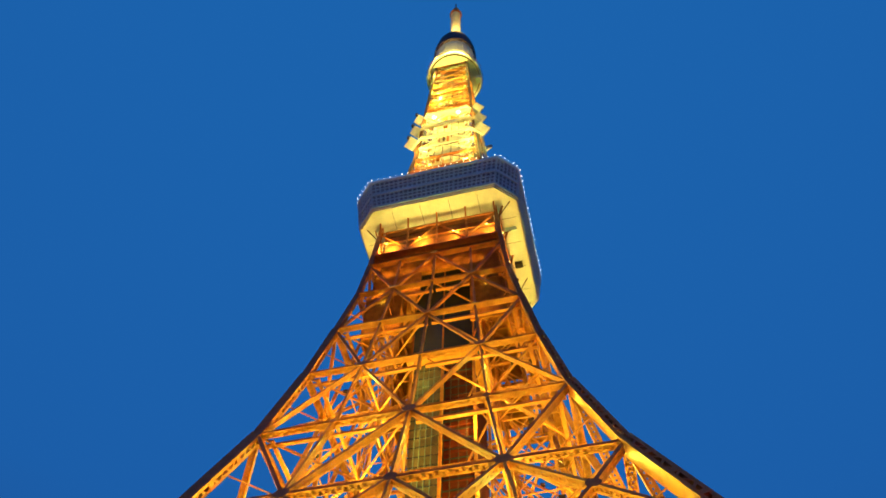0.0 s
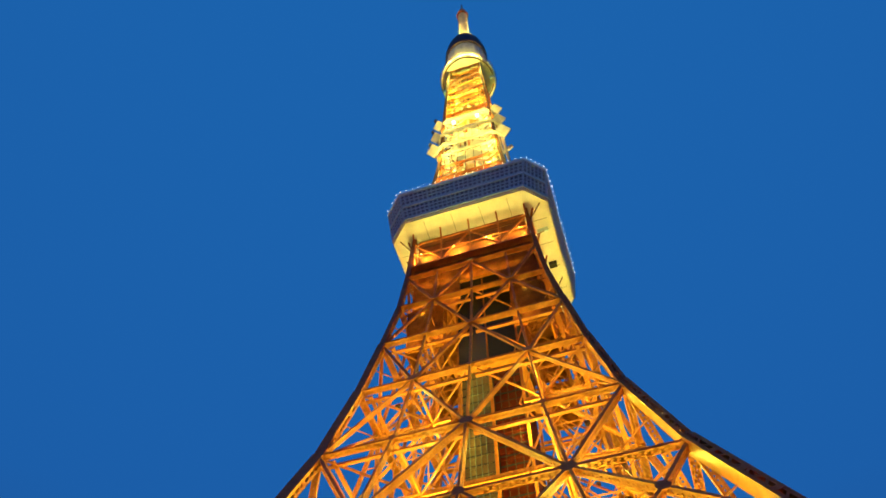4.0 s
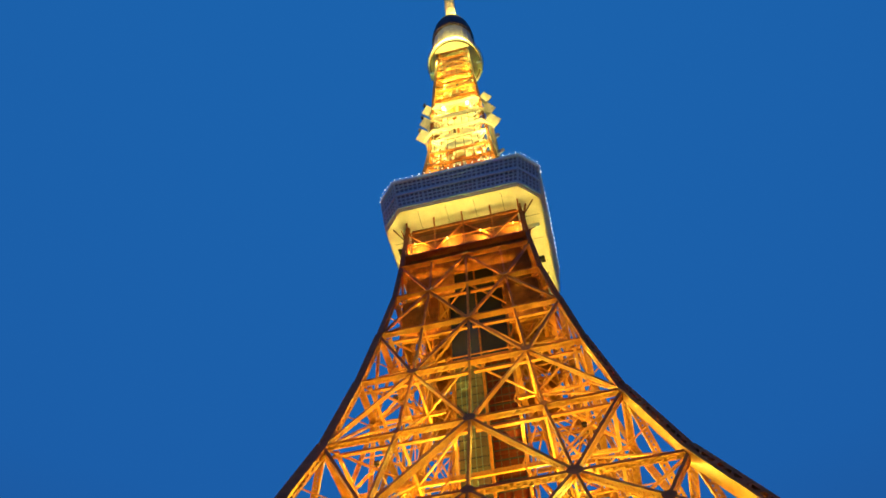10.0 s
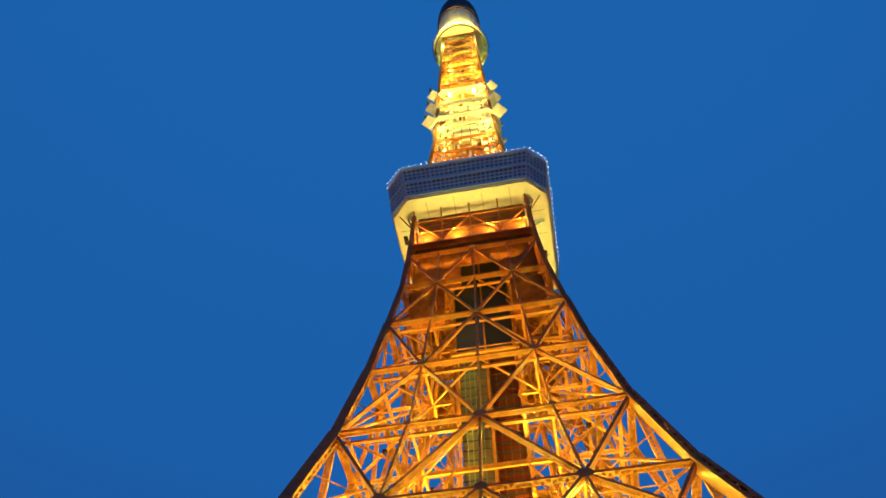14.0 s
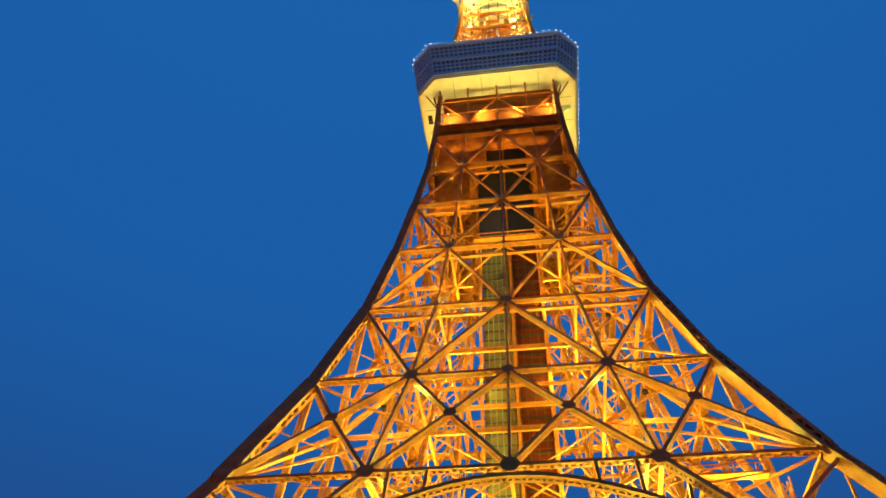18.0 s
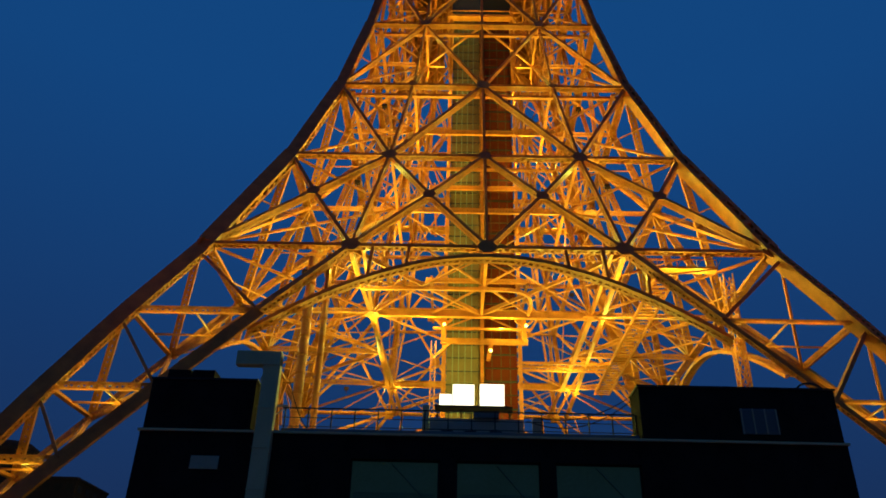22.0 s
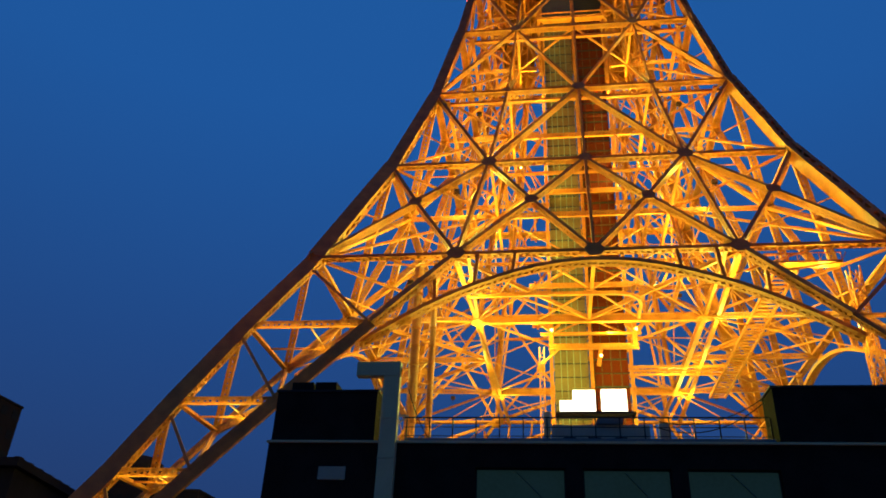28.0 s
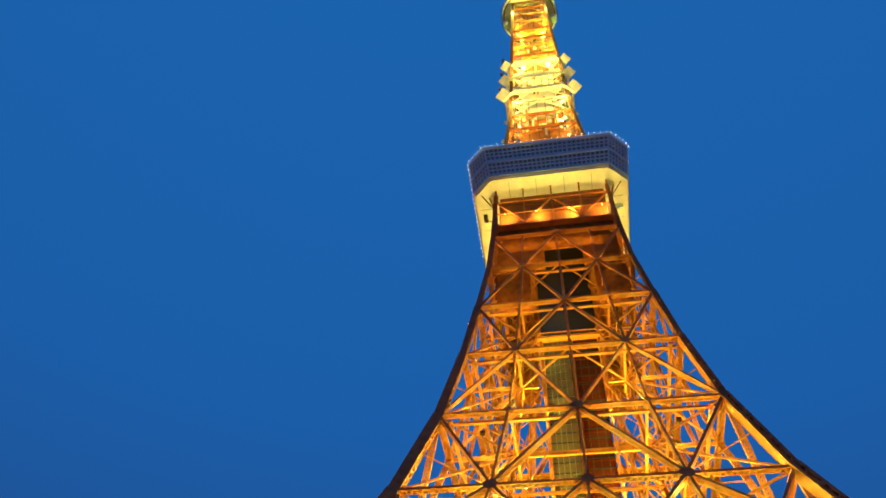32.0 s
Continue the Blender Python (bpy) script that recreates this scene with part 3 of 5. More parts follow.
while z < ZM - 1:
    s.box(-4.36, -5.8, z, 0.06, -5.66, z + 0.13)
    r.box(0.76, -5.8, z + 0.5, 5.04, -5.66, z + 0.72)
    z += 1.85
part("panel_joint", s, NIGHTCLAD, stair)
part("panel_joint", r, FRAMEDARK, lift)
for x in (-3.5, -2.7, -1.85, -1.0):
    part("mullion", Shape().box(x - 0.05, -5.82, Z0, x + 0.05, -5.68, ZM), CONCRETE, stair)
for x in (1.7, 2.9, 4.1):
    part("guide_rail", Shape().box(x - 0.06, -5.85, Z0, x + 0.06, -5.68, ZM), DARKSTEEL, lift)
z = Z0 + 1.4
while z < ZM - 3:
    part("shaft_bar", Shape().bar((0.7, -5.95, z), (5.1, -5.95, z), 0.08, 0.1), REDSTEEL, lift)
    part("shaft_bar", Shape().bar((0.7, -5.95, z + 1.3), (5.1, -5.95, z + 1.3), 0.06, 0.08), REDSTEEL, lift)
    z += 5.2
z = Z0 + 0.3
while z < ZM - 2:
    part("stair_flight", Shape().bar((-4.3, -5.9, z), (0.0, -5.9, z + 0.9), 0.04, 0.05), GREENMESH, stair)
    z += 1.85
# black strip set between the shafts in place of the gap's shade
part("gap_dark_strip", Shape().box(0.15, -5.2, Z0, 0.7, -4.9, ZM), FRAMEDARK, tower)
for x in (-4.7, 0.4, 5.4):
    for y in (-6.0, 6.0):
        part("shaft_column", Shape().laced((x, y, Z0), (x, y, Z1), (1, 0, 0), 0.35, 0.35), ORANGE, tower)
part("shaft_floor", Shape().box(-5.4, -6.9, ZM, 6.1, 6.9, ZM + 0.5).box(-5.4, -6.95, ZM + 1.2, 6.1, -6.8, ZM + 1.4), ORANGE, tower, "orange floor slab round the shafts")
for z in (51.5, 66.8):
    four("shaft_strut", Shape().laced((-7.4, -6.6, z), (7.4, -6.6, z), (0, 0, 1), 0.3, 0.6), ORANGE, tower)
# portal in front of the shaft, below the grid
s = Shape()
for x in (-4.7, 5.4):
    s.bar((x, -12.4, 40.2), (x, -12.4, 43.3), 0.55, 0.55)
    s.bar((x, -12.4, 42.2), (x + 1.1, -12.4, 43.2), 0.3, 0.3)
    s.bar((x, -12.4, 42.2), (x - 1.1, -12.4, 43.2), 0.3, 0.3)
s.bar((-6.0, -12.4, 41.9), (6.2, -12.4, 41.9), 0.4, 0.3)
s.laced((-5.0, -12.4, 40.2), (5.8, -12.4, 40.2), (0, 0, 1), 0.4, 0.6)
s.bar((0.9, -12.4, 37.8), (1.3, -12.4, 40.2), 0.7, 0.5)
s.bar((-5.9, -12.4, 38.0), (-3.6, -12.4, 40.1), 0.25, 0.25)
part("portal_frame", s, ORANGE, tower, "yellow-lit steel portal before the lift shaft")
for x in (-6.15, -5.6):
    part("portal_post", Shape().bar((x, -12.4, 17.4), (x, -12.4, 40.2), 0.1, 0.14), ORANGE, tower)
s = Shape()
for i in range(22):
    z = 17.9 + i
    s.bar((-6.15, -12.4, z), (-5.6, -12.4, z), 0.07, 0.08).bar((-6.15, -12.4, z), (-5.6, -12.4, z + 1.0), 0.05, 0.06)
part("portal_ladder", s, ORANGE, tower)
for x, y, z in ((5.6, -12.8, 42.3), (-4.6, -12.8, 42.3), (1.2, -12.8, 38.9)):
    q = bmesh.new()
    bmesh.ops.create_icosphere(q, subdivisions=2, radius=0.19)
    me = bpy.data.meshes.new("flood_bulb")
    q.to_mesh(me)
    me.materials.append(FLOODGLASS)
    ob = new("flood_bulb", me)
    ob.parent, ob.location = tower, (x, y, z)
# gondola track that bends round
track = [(-14, -21.5), (-8, -21.8), (2.5, -21.8), (4.2, -21.4), (5.3, -20.2), (5.7, -18.6), (5.7, -15)]
s = Shape()
for (x0, y0), (x1, y1) in zip(track, track[1:]):
    s.bar((x0, y0, 42.8), (x1, y1, 42.8), 0.35, 0.4)
part("gondola_track", s, ORANGE, tower)
# walkways under the grid
s = Shape()
for x in (18.8, 21.0):
    s.bar((x, -26, 43.0), (x, 15, 43.0), 0.25, 0.4)
for i in range(42):
    s.bar((18.8, -26 + i, 43.0), (21.0, -26 + i, 43.0), 0.4, 0.12)
part("walkway", s, ORANGE, tower)
s = Shape()
for y in (2.0, 3.5, 5.0):
    s.bar((5.6, y, 43.0), (19, y, 43.0), 0.32, 0.35)
for i in range(11):
    s.bar((6.6 + 1.2 * i, 2.0, 43.05), (6.6 + 1.2 * i, 5.0, 43.05), 0.12, 0.1)
part("walkway", s, ORANGE, tower)
s = Shape().box(17.0, -28.9, 42.3, 24.5, -27.6, 42.5)
for i in range(8):
    s.bar((17.1 + i * 1.05, -28.8, 42.5), (17.1 + i * 1.05, -28.8, 43.4), 0.08, 0.08)
    s.bar((17.1 + i * 1.05, -28.8, 42.5), (17.6 + i * 1.05, -28.8, 43.4), 0.06, 0.06)
s.bar((17.0, -28.8, 43.4), (24.5, -28.8, 43.4), 0.1, 0.1)
s.bar((15.0, -28.8, 41.5), (17.2, -28.8, 42.4), 0.3, 0.2).bar((17.0, -29.4, 40.9), (24.4, -29.0, 42.2), 0.16, 0.16)
part("service_platform", s, ORANGE, tower, "orange service platform brightly lit")
s = Shape()
for i in range(4):
    x, y = 25.95 + (-0.5, 0.5, 0.5, -0.5)[i], -27 + (-0.5, -0.5, 0.5, 0.5)[i]
    x2, y2 = 25.95 + (0.5, 0.5, -0.5, -0.5)[i], -27 + (-0.5, 0.5, 0.5, -0.5)[i]
    s.bar((x, y, 0), (x, y, 42.5), 0.13, 0.13)
    for j in range(28):
        z = 1.5 * j
        s.bar((x, y, z), (x2, y2, z + 1.5), 0.1, 0.1).bar((x, y, z + 1.5), (x2, y2, z), 0.1, 0.1).bar((x, y, z), (x2, y2, z), 0.08, 0.08)
part("service_mast", s, ORANGE, tower, "slender square truss mast")
for x, r in ((-18.7, 0.50), (-16.9, 0.33)):
    pipe = part("riser_pipe", Shape().lathe([(r, 0), (r, 43.2)], 16, x, -28), ORANGE, tower, "orange riser pipe with clamp bands", smooth=True)
    for j in range(13):
        z = 17.9 + 2.0 * j
        part("clamp_band", Shape().lathe([(r, z), (r + 0.06, z + 0.02), (r + 0.06, z + 0.22), (r, z + 0.24)], 16, x, -28), ORANGE, pipe)
REDLAMP = material("red_lamp_glass", (0.5, 0.05, 0.04), 0.4, 0, 0.0, 1, 0, (1.0, 0.10, 0.07), 6.0)
for sx, sy in ((-1, -1), (-1, 1)):
    part("obstacle_lamp", Shape().lathe([(0.05, 97.3), (0.11, 97.4), (0.11, 97.6), (0.05, 97.8)], 12, sx * 16.19, sy * 15.49), REDLAMP, tower, "small red obstacle lamp")
# floodlight housings
house = Shape().box(-0.35, -0.25, 0, 0.35, 0.25, 0.5).bar((0, 0, -0.5), (0, 0, 0), 0.1, 0.1).mesh("flood_housing", DARKSTEEL)
for sx, sy in ((-1, -1), (1, -1), (-1, 1), (1, 1)):
    for r, z in ((16.5, 60.6), (14.0, 75.6), (12.3, 89.5), (21.0, 44.8)):
        ob = new("flood_housing", house)
        ob.parent, ob.location = tower, (sx * r, sy * r, z)

# ribbed walls round the shafts under the platform
for x0, x1, z0, z1, y in ((-11.2, 11.2, 120.8, 127.9, -11.3), (-11.3, -2.6, 114.8, 120.7, -11.4), (4.6, 11.3, 114.8, 120.7, -11.4), (-11.7, -5.6, 102.6, 113.8, -11.9), (6.2, 11.7, 102.6, 113.8, -11.9)):
    ring = [(x0, y)]
    x = x0 + 0.2
    while x < x1 - 0.2:
        ring += [(x, y), (x, y - 0.14), (x + 0.16, y - 0.14), (x + 0.16, y)]
        x += 0.42
    s = Shape().prism(ring + [(x1, y), (x1, y + 0.25), (x0, y + 0.25)], z0, z1)
    four("ribbed_wall", s, RIBBED, tower, "brown ribbed metal wall")

# platform under the deck, its parapet and the wall above it
part("platform", Shape().box(-12.1, -12.1, 128.2, 12.1, 12.1, 128.6), ORANGE, tower, "dark steel platform under the deck")
four("platform_edge", Shape().box(-12.4, -12.4, 128.35, 12.4, -12.1, 128.75), ORANGE, tower)
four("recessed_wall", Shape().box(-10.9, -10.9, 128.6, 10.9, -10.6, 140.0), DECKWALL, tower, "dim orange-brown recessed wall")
four("wall_beam", Shape().box(-11.0, -11.0, 136.9, 11.0, -10.9, 137.3), BROWNSTEEL, tower)
four("wall_beam", Shape().box(-11.0, -11.0, 133.6, 11.0, -10.9, 133.9), BROWNSTEEL, tower)
for x in (-11.5, -5.8, 0.0, 5.8, 11.5):
    four("deck_post", Shape().bar((x, -11.9, 128.6), (x, -12.3, 137.0), 0.3, 0.3).bar((x, -12.3, 136.9), (x, -13.0, 139.9), 0.28, 0.3), ORANGE, tower)
for x0, x1 in ((-11.5, -5.8), (-5.8, 0.0), (0.0, 5.8), (5.8, 11.5)):
    a, b = (x0, x1) if x0 in (-11.5, 0.0) else (x1, x0)
    four("deck_brace", Shape().bar((a, -11.8, 137.3), (b, -11.8, 130.0), 0.28, 0.3), ORANGE, tower)
    four("deck_strut", Shape().bar((x0, -12.2, 136.8), (x1, -12.2, 136.8), 0.25, 0.22), ORANGE, tower)
    four("deck_strut", Shape().bar((x0, -11.8, 133.2), (x1, -11.8, 133.2), 0.2, 0.2), ORANGE, tower)
ball = bmesh.new()
bmesh.ops.create_icosphere(ball, subdivisions=2, radius=0.11)
ball_me = bpy.data.meshes.new("flood_bulb")
ball.to_mesh(ball_me)
ball_me.materials.append(FLOODGLASS)
for k in range(4):
    for x in (-9.8, -3.3, 3.3, 9.8):
        ob = new("flood_bulb", ball_me)
        ob.parent = tower
        ob.matrix_local = turn(k) @ Matrix.Translation((x, -12.42, 132.2)) @ Matrix.Scale(1.0, 4)
        ob2 = new("bulb_bracket", Shape().bar((x, -12.4, 128.9), (x, -12.4, 132.0), 0.07, 0.07).mesh("bulb_bracket", DARKSTEEL))
        ob2.parent, ob2.matrix_local = tower, turn(k)

# main deck: two storeys of small panes round an eight-sided plan
DX, DY, CX, CY = 16.1, 16.1, 12.3, 12.3
RING = [(-CX, -DY), (CX, -DY), (DX, -CY), (DX, CY), (CX, DY), (-CX, DY), (-DX, CY), (-DX, -CY)]
ZB, ZT = 140.4, 151.2
FLARE = 1.3


def rim(k, z, inset=0.0):
    """Corner k of the deck's outline at the height z: the walls lean outward."""
    x, y = RING[k % 8]
    o = FLARE * (z - ZB) / (ZT - ZB) - inset
    return Vector((x + math.copysign(1, x) * o, y + math.copysign(1, y) * o, z))


def outline(z, inset=0.0):
    return [(rim(k, z, inset).x, rim(k, z, inset).y) for k in range(8)]


deck = part("observation_deck", Shape().prism(outline(ZB + 0.1, 0.45), ZB + 0.1, ZT - 0.3, outline(ZT - 0.3, 0.45)), GLASS, tower, "grey glazed observation deck of two storeys")
part("soffit", Shape().prism([(x * 0.99, y * 0.99) for x, y in RING], ZB - 0.45, ZB), SOFFIT, deck, "white soffit lit yellow from below")
part("roof", Shape().prism(outline(ZT - 0.3, -0.1), ZT - 0.3, ZT, outline(ZT, -0.1)), DECKGREY, deck)
part("soffit_edge", Shape().prism(outline(ZB), ZB, ZB + 0.5, outline(ZB + 0.5)), SOFFIT, deck)
edge = bmesh.new()
bmesh.ops.create_icosphere(edge, subdivisions=1, radius=0.07)
edge_me = bpy.data.meshes.new("edge_bulb")
edge.to_mesh(edge_me)
edge_me.materials.append(BULB)
for k in range(8):
    length = (rim(k + 1, ZB) - rim(k, ZB)).length
    cols = max(6, round(length / 0.9))
    side = part("deck_side", Shape().bar(rim(k, ZB + 0.95), rim(k + 1, ZB + 0.95), 0.3, 0.95), DECKGREY, deck)
    part("spandrel", Shape().bar(rim(k, 146.0), rim(k + 1, 146.0), 0.3, 1.15), DECKGREY, side)
    part("cornice", Shape().bar(rim(k, ZT - 0.6), rim(k + 1, ZT - 0.6), 0.34, 0.8), DECKGREY, side)
    for z0, z1 in ((141.9, 145.4), (146.6, 150.2)):
        s = Shape()
        for i in range(cols + 1):
            p = rim(k, z0).lerp(rim(k + 1, z0), i / cols)
            q = rim(k, z1).lerp(rim(k + 1, z1), i / cols)
            s.bar(p, q, 0.2, 0.32 if i % 6 else 0.45, rim(k + 1, z0) - rim(k, z0))
        for j in range(1, 3):
            z = z0 + (z1 - z0) * j / 3
            s.bar(rim(k, z), rim(k + 1, z), 0.2, 0.3)
        part("window_frame", s, DECKGREY, side)
    # row of small bulbs on the roof's edge
    n = max(4, round(length / 1.15))
    for i in range(n):
        ob = new("edge_bulb", edge_me)
        ob.parent, ob.location = deck, rim(k, ZT, -0.3).lerp(rim(k + 1, ZT, -0.3), (i + 0.5) / n) + Vector((0, 0, 0.25))
for sx in (-1, 1):
    for sy in (-1, 1):
        part("soffit_strut", Shape().bar((sx * 11.5, sy * 11.5, 134.5), (sx * 14.6, sy * 12.2, 140.0), 0.15, 0.15), BROWNSTEEL, deck)
        part("soffit_strut", Shape().bar((sx * 11.5, sy * 8.0, 135.0), (sx * 14.9, sy * 6.0, 140.0), 0.14, 0.14), BROWNSTEEL, deck)
part("soffit_hatch", Shape().box(-14.9, -7.4, ZB - 0.55, -14.0, -5.2, ZB - 0.4), FRAMEDARK, deck)
part("soffit_hatch", Shape().box(-14.2, 0.8, ZB - 0.55, -13.0, 3.4, ZB - 0.4), FRAMEDARK, deck)
part("louvre_door", Shape().box(12.6, -6.6, ZB - 1.9, 14.8, -6.3, ZB - 0.4), DECKGREY, deck)
part("soffit_box", Shape().box(13.0, 1.6, ZB - 1.6, 14.6, 2.6, ZB - 0.4), FRAMEDARK, deck)
for k in range(4):
    for x in (-8.6, -2.9, 2.9, 8.6):
        part("soffit_joint", Shape().box(x - 0.04, -15.2, ZB - 0.49, x + 0.04, -11.0, ZB - 0.44), CONCRETE, deck).matrix_local = turn(k)

# upper tower
def upper_half(z):
    """Half width of the upper tower at the height z."""
    rows = [(10.1, 151.0), (9.3, 165.0), (8.0, 180.0), (7.2, 200.0), (6.6, 224.0), (5.9, 245.0), (5.3, 266.0)]
    for (w0, z0), (w1, z1) in zip(rows, rows[1:]):
        if z <= z1:
            return w0 + (w1 - w0) * (z - z0) / (z1 - z0)
    return rows[-1][0]


zs = [151.2, 158, 165, 173, 181, 189, 197, 205, 213, 220, 227, 234, 241, 248, 254, 260, 266]
for z0, z1 in zip(zs, zs[1:]):
    w0, w1 = upper_half(z0), upper_half(z1)
    paint = WHITE if 180 < z0 < 213 else ORANGE
    # columns take the darkened brown so their outer sides read as shaded
    four("upper_column", Shape().laced((-w0, -w0, z0), (-w1, -w1, z1), (0, -1, 0), 0.8, 0.6, 0.1, 0.9), BROWNSTEEL, tower)
    four("upper_strut", Shape().laced((-w1, -w1, z1), (w1, -w1, z1), (0, -1, 0), 0.35, 0.6), paint, tower)
    for sx in (-1, 1):
        four("upper_brace", Shape().bar((sx * w0, -w0, z0), (0, -w1, z1), 0.2, 0.24), paint, tower)
        four("upper_brace", Shape().bar((sx * w0 * 0.5, -(w0 + w1) / 2 + 0.3, (z0 + z1) / 2), (sx * w1, -w1, z1), 0.22, 0.25), paint, tower)
    four("upper_beam", Shape().bar((-w1, -w1, z1), (0, 0, z1), 0.25, 0.3), paint, tower)
    four("upper_beam", Shape().bar((-w1 * 0.55, -w1 * 0.55, z1), (w1 * 0.55, -w1 * 0.55, z1), 0.3, 0.5), paint, tower)
part("upper_shaft", Shape().box(-3.0, -3.0, 151.2, 3.0, 3.0, 176), ORANGE, tower, "orange upper lift shaft")
part("machine_room", Shape().box(-5.6, -6.6, 153.5, 5.2, -3.0, 174.5), RIBBED, tower, "brown machine room inside the upper lattice")
part("upper_shaft", Shape().box(-4.6, -4.6, 186, 4.6, 4.6, 213), WHITE, tower, "white clad equipment rooms in the upper lattice")
part("upper_shaft", Shape().box(-3.4, -3.4, 176, 3.4, 3.4, 186), ORANGE, tower, "orange upper lift shaft")
part("upper_shaft", Shape().box(-3.9, -3.9, 213, 3.9, 3.9, 266), ORANGE, tower, "orange upper lift shaft")
for sx in (-0.82, -0.6, -0.38, -0.12, 0.16, 0.42, 0.63, 0.85):
    for z0, z1, paint in ((152, 190, DARKSTEEL), (194, 213, BROWNSTEEL), (214, 264, BROWNSTEEL)):
        wa, wb = upper_half(z0), upper_half(z1)
        four("cable_ladder", Shape().bar((sx * wa, -wa * 0.97, z0), (sx * wb, -wb * 0.97, z1), 0.16, 0.1), paint, tower)
for i in range(13):
    z = 155 + i * 8.3
    w = upper_half(z) * 1.01
    four("hanging_cable", Shape().bar((-w, -w, z + 2.5), (-w * 0.3, -w, z), 0.14, 0.14).bar((-w * 0.3, -w, z), (w * 0.35, -w, z + 0.2), 0.14, 0.14).bar((w * 0.35, -w, z + 0.2), (w, -w, z + 2.8), 0.14, 0.14), DARKSTEEL, tower)
random.seed(23)
for i in range(190):
    z = random.choice((random.uniform(152, 186), random.uniform(152, 186), random.uniform(190, 209)))
    w = upper_half(z + 4) * random.uniform(0.6, 0.85)
    x = random.uniform(-w, w)
    ob = part("cable_tray", Shape().box(x, -w, z, x + random.uniform(0.15, 0.8), -w + 0.2, z + random.uniform(2.0, 6.5)),
              random.choice((WHITE, ORANGE, ORANGE, RIBBED)) if z < 188 else random.choice((WHITE, WHITE, ORANGE)), tower)
    ob.matrix_local = turn(i % 4)
random.seed(17)
for i in range(90):
    z = random.choice((random.uniform(152, 189), random.uniform(152, 189), random.uniform(193, 212)))
    w = upper_half(z) * random.uniform(0.55, 0.9)
    x = random.uniform(-w, w)
    ob = part("equipment_box", Shape().box(x - random.uniform(0.3, 1.1), -w, z, x + random.uniform(0.3, 1.1), -w + 0.6, z + random.uniform(0.6, 2.4)),
              random.choice((WHITE, WHITE, ORANGE, RIBBED, BROWNSTEEL)), tower)
    ob.matrix_local = turn(i % 4)
random.seed(7)
for i in range(110):
    z = random.uniform(153, 262)
    w = upper_half(z) * 0.8
    x = random.uniform(-w, w)
    h = random.uniform(0.8, 2.6)
    k = i % 4
    ob = part("cable_box", Shape().box(x - 0.3, -w - 0.2, z, x + random.uniform(0.1, 0.7), -w + 0.3, z + h), random.choice((WHITE, DARKSTEEL, ORANGE, DARKSTEEL)), tower)
    ob.matrix_local = turn(k)

# antenna galleries with square dishes at the corners
for z, r, box in ((192.4, 9.0, 3.2), (202.4, 8.5, 2.7), (212.2, 8.0, 2.7)):
    w = upper_half(z)
    s = Shape()
    eight = [(-r, -r + 2.2), (-r + 2.2, -r), (r - 2.2, -r), (r, -r + 2.2), (r, r - 2.2), (r - 2.2, r), (-r + 2.2, r), (-r, r - 2.2)]
    for i in range(8):
        s.bar((*eight[i], z + 0.3), (*eight[(i + 1) % 8], z + 0.3), 0.7, 0.3)
    for sx in (-1, 1):
        for sy in (-1, 1):
            s.bar((sx * w, sy * w, z + 0.3), (sx * (r - 1.1), sy * (r - 1.1), z + 0.3), 0.4, 0.4)
    gallery = part("antenna_gallery", s, WHITE, tower, "white antenna gallery, brightly lit")
    for k in range(4):
        c = Shape()
        for i in range(13):
            x = (-1 + 2 * i / 12) * (r - 2.2)
            sag = -0.9 * (1 - (x / (r - 2.2)) ** 2)
            c.bar((x, -r, z + 0.3 + sag), (x, -r, z + 1.7 + sag), 0.16, 0.16)
        for h in (0.4, 1.7):
            for i in range(12):
                xa, xb = (-1 + 2 * i / 12) * (r - 2.2), (-1 + 2 * (i + 1) / 12) * (r - 2.2)
                sa, sb = -0.9 * (1 - (xa / (r - 2.2)) ** 2), -0.9 * (1 - (xb / (r - 2.2)) ** 2)
                c.bar((xa, -r, z + h + sa), (xb, -r, z + h + sb), 0.25, 0.9 if h < 1 else 0.25)
        ob = part("railing", c, WHITE, gallery)
        ob.matrix_local = turn(k)
        for sx in (-1, 1):
            ca, sa = math.cos(0.5), math.sin(0.5)
            face = [(x * ca - y * sa, x * sa + y * ca) for x, y in ((-box / 2, -box / 2), (box / 2, -box / 2), (box / 2, box / 2), (-box / 2, box / 2))]
            m = Shape().plate((sx * (r + 0.45), -r + 1.6, z + 2.0), (sx * 0.35, -0.8, -0.5), (0, 0, 1), face if sx < 0 else [(-x, y) for x, y in reversed(face)], 0.9)
            if k in (0, 2):
                part("panel_antenna", m, WHITE, gallery, "white square panel antenna").matrix_local = turn(k)
                part("antenna_arm", Shape().bar((sx * (r - 1.2), -r + 1.8, z + 0.5), (sx * (r + 0.6), -r + 2.2, z + 2.0), 0.25, 0.25), DARKSTEEL, gallery).matrix_local = turn(k)
    part("obstacle_lamp", Shape().box(-r - 1.6, -r + 0.2, z + 3.6, -r - 0.9, -r + 0.9, z + 5.0), FRAMEDARK, gallery)

for x, y, z in ((-3.4, -8.9, 206.5), (3.4, -8.9, 206.5), (-6.2, -10.6, 153.2)):
    part("flood_lamp", Shape().lathe([(0.2, z), (0.5, z + 0.15), (0.55, z + 0.7), (0.3, z + 0.9)], 14, x, y), FLOODGLASS, tower, "bright flood lamp")
    part("lamp_arm", Shape().bar((x, y, z + 0.1), (x * 0.9, y + 2.2, z - 1.0), 0.14, 0.14), DARKSTEEL, tower)

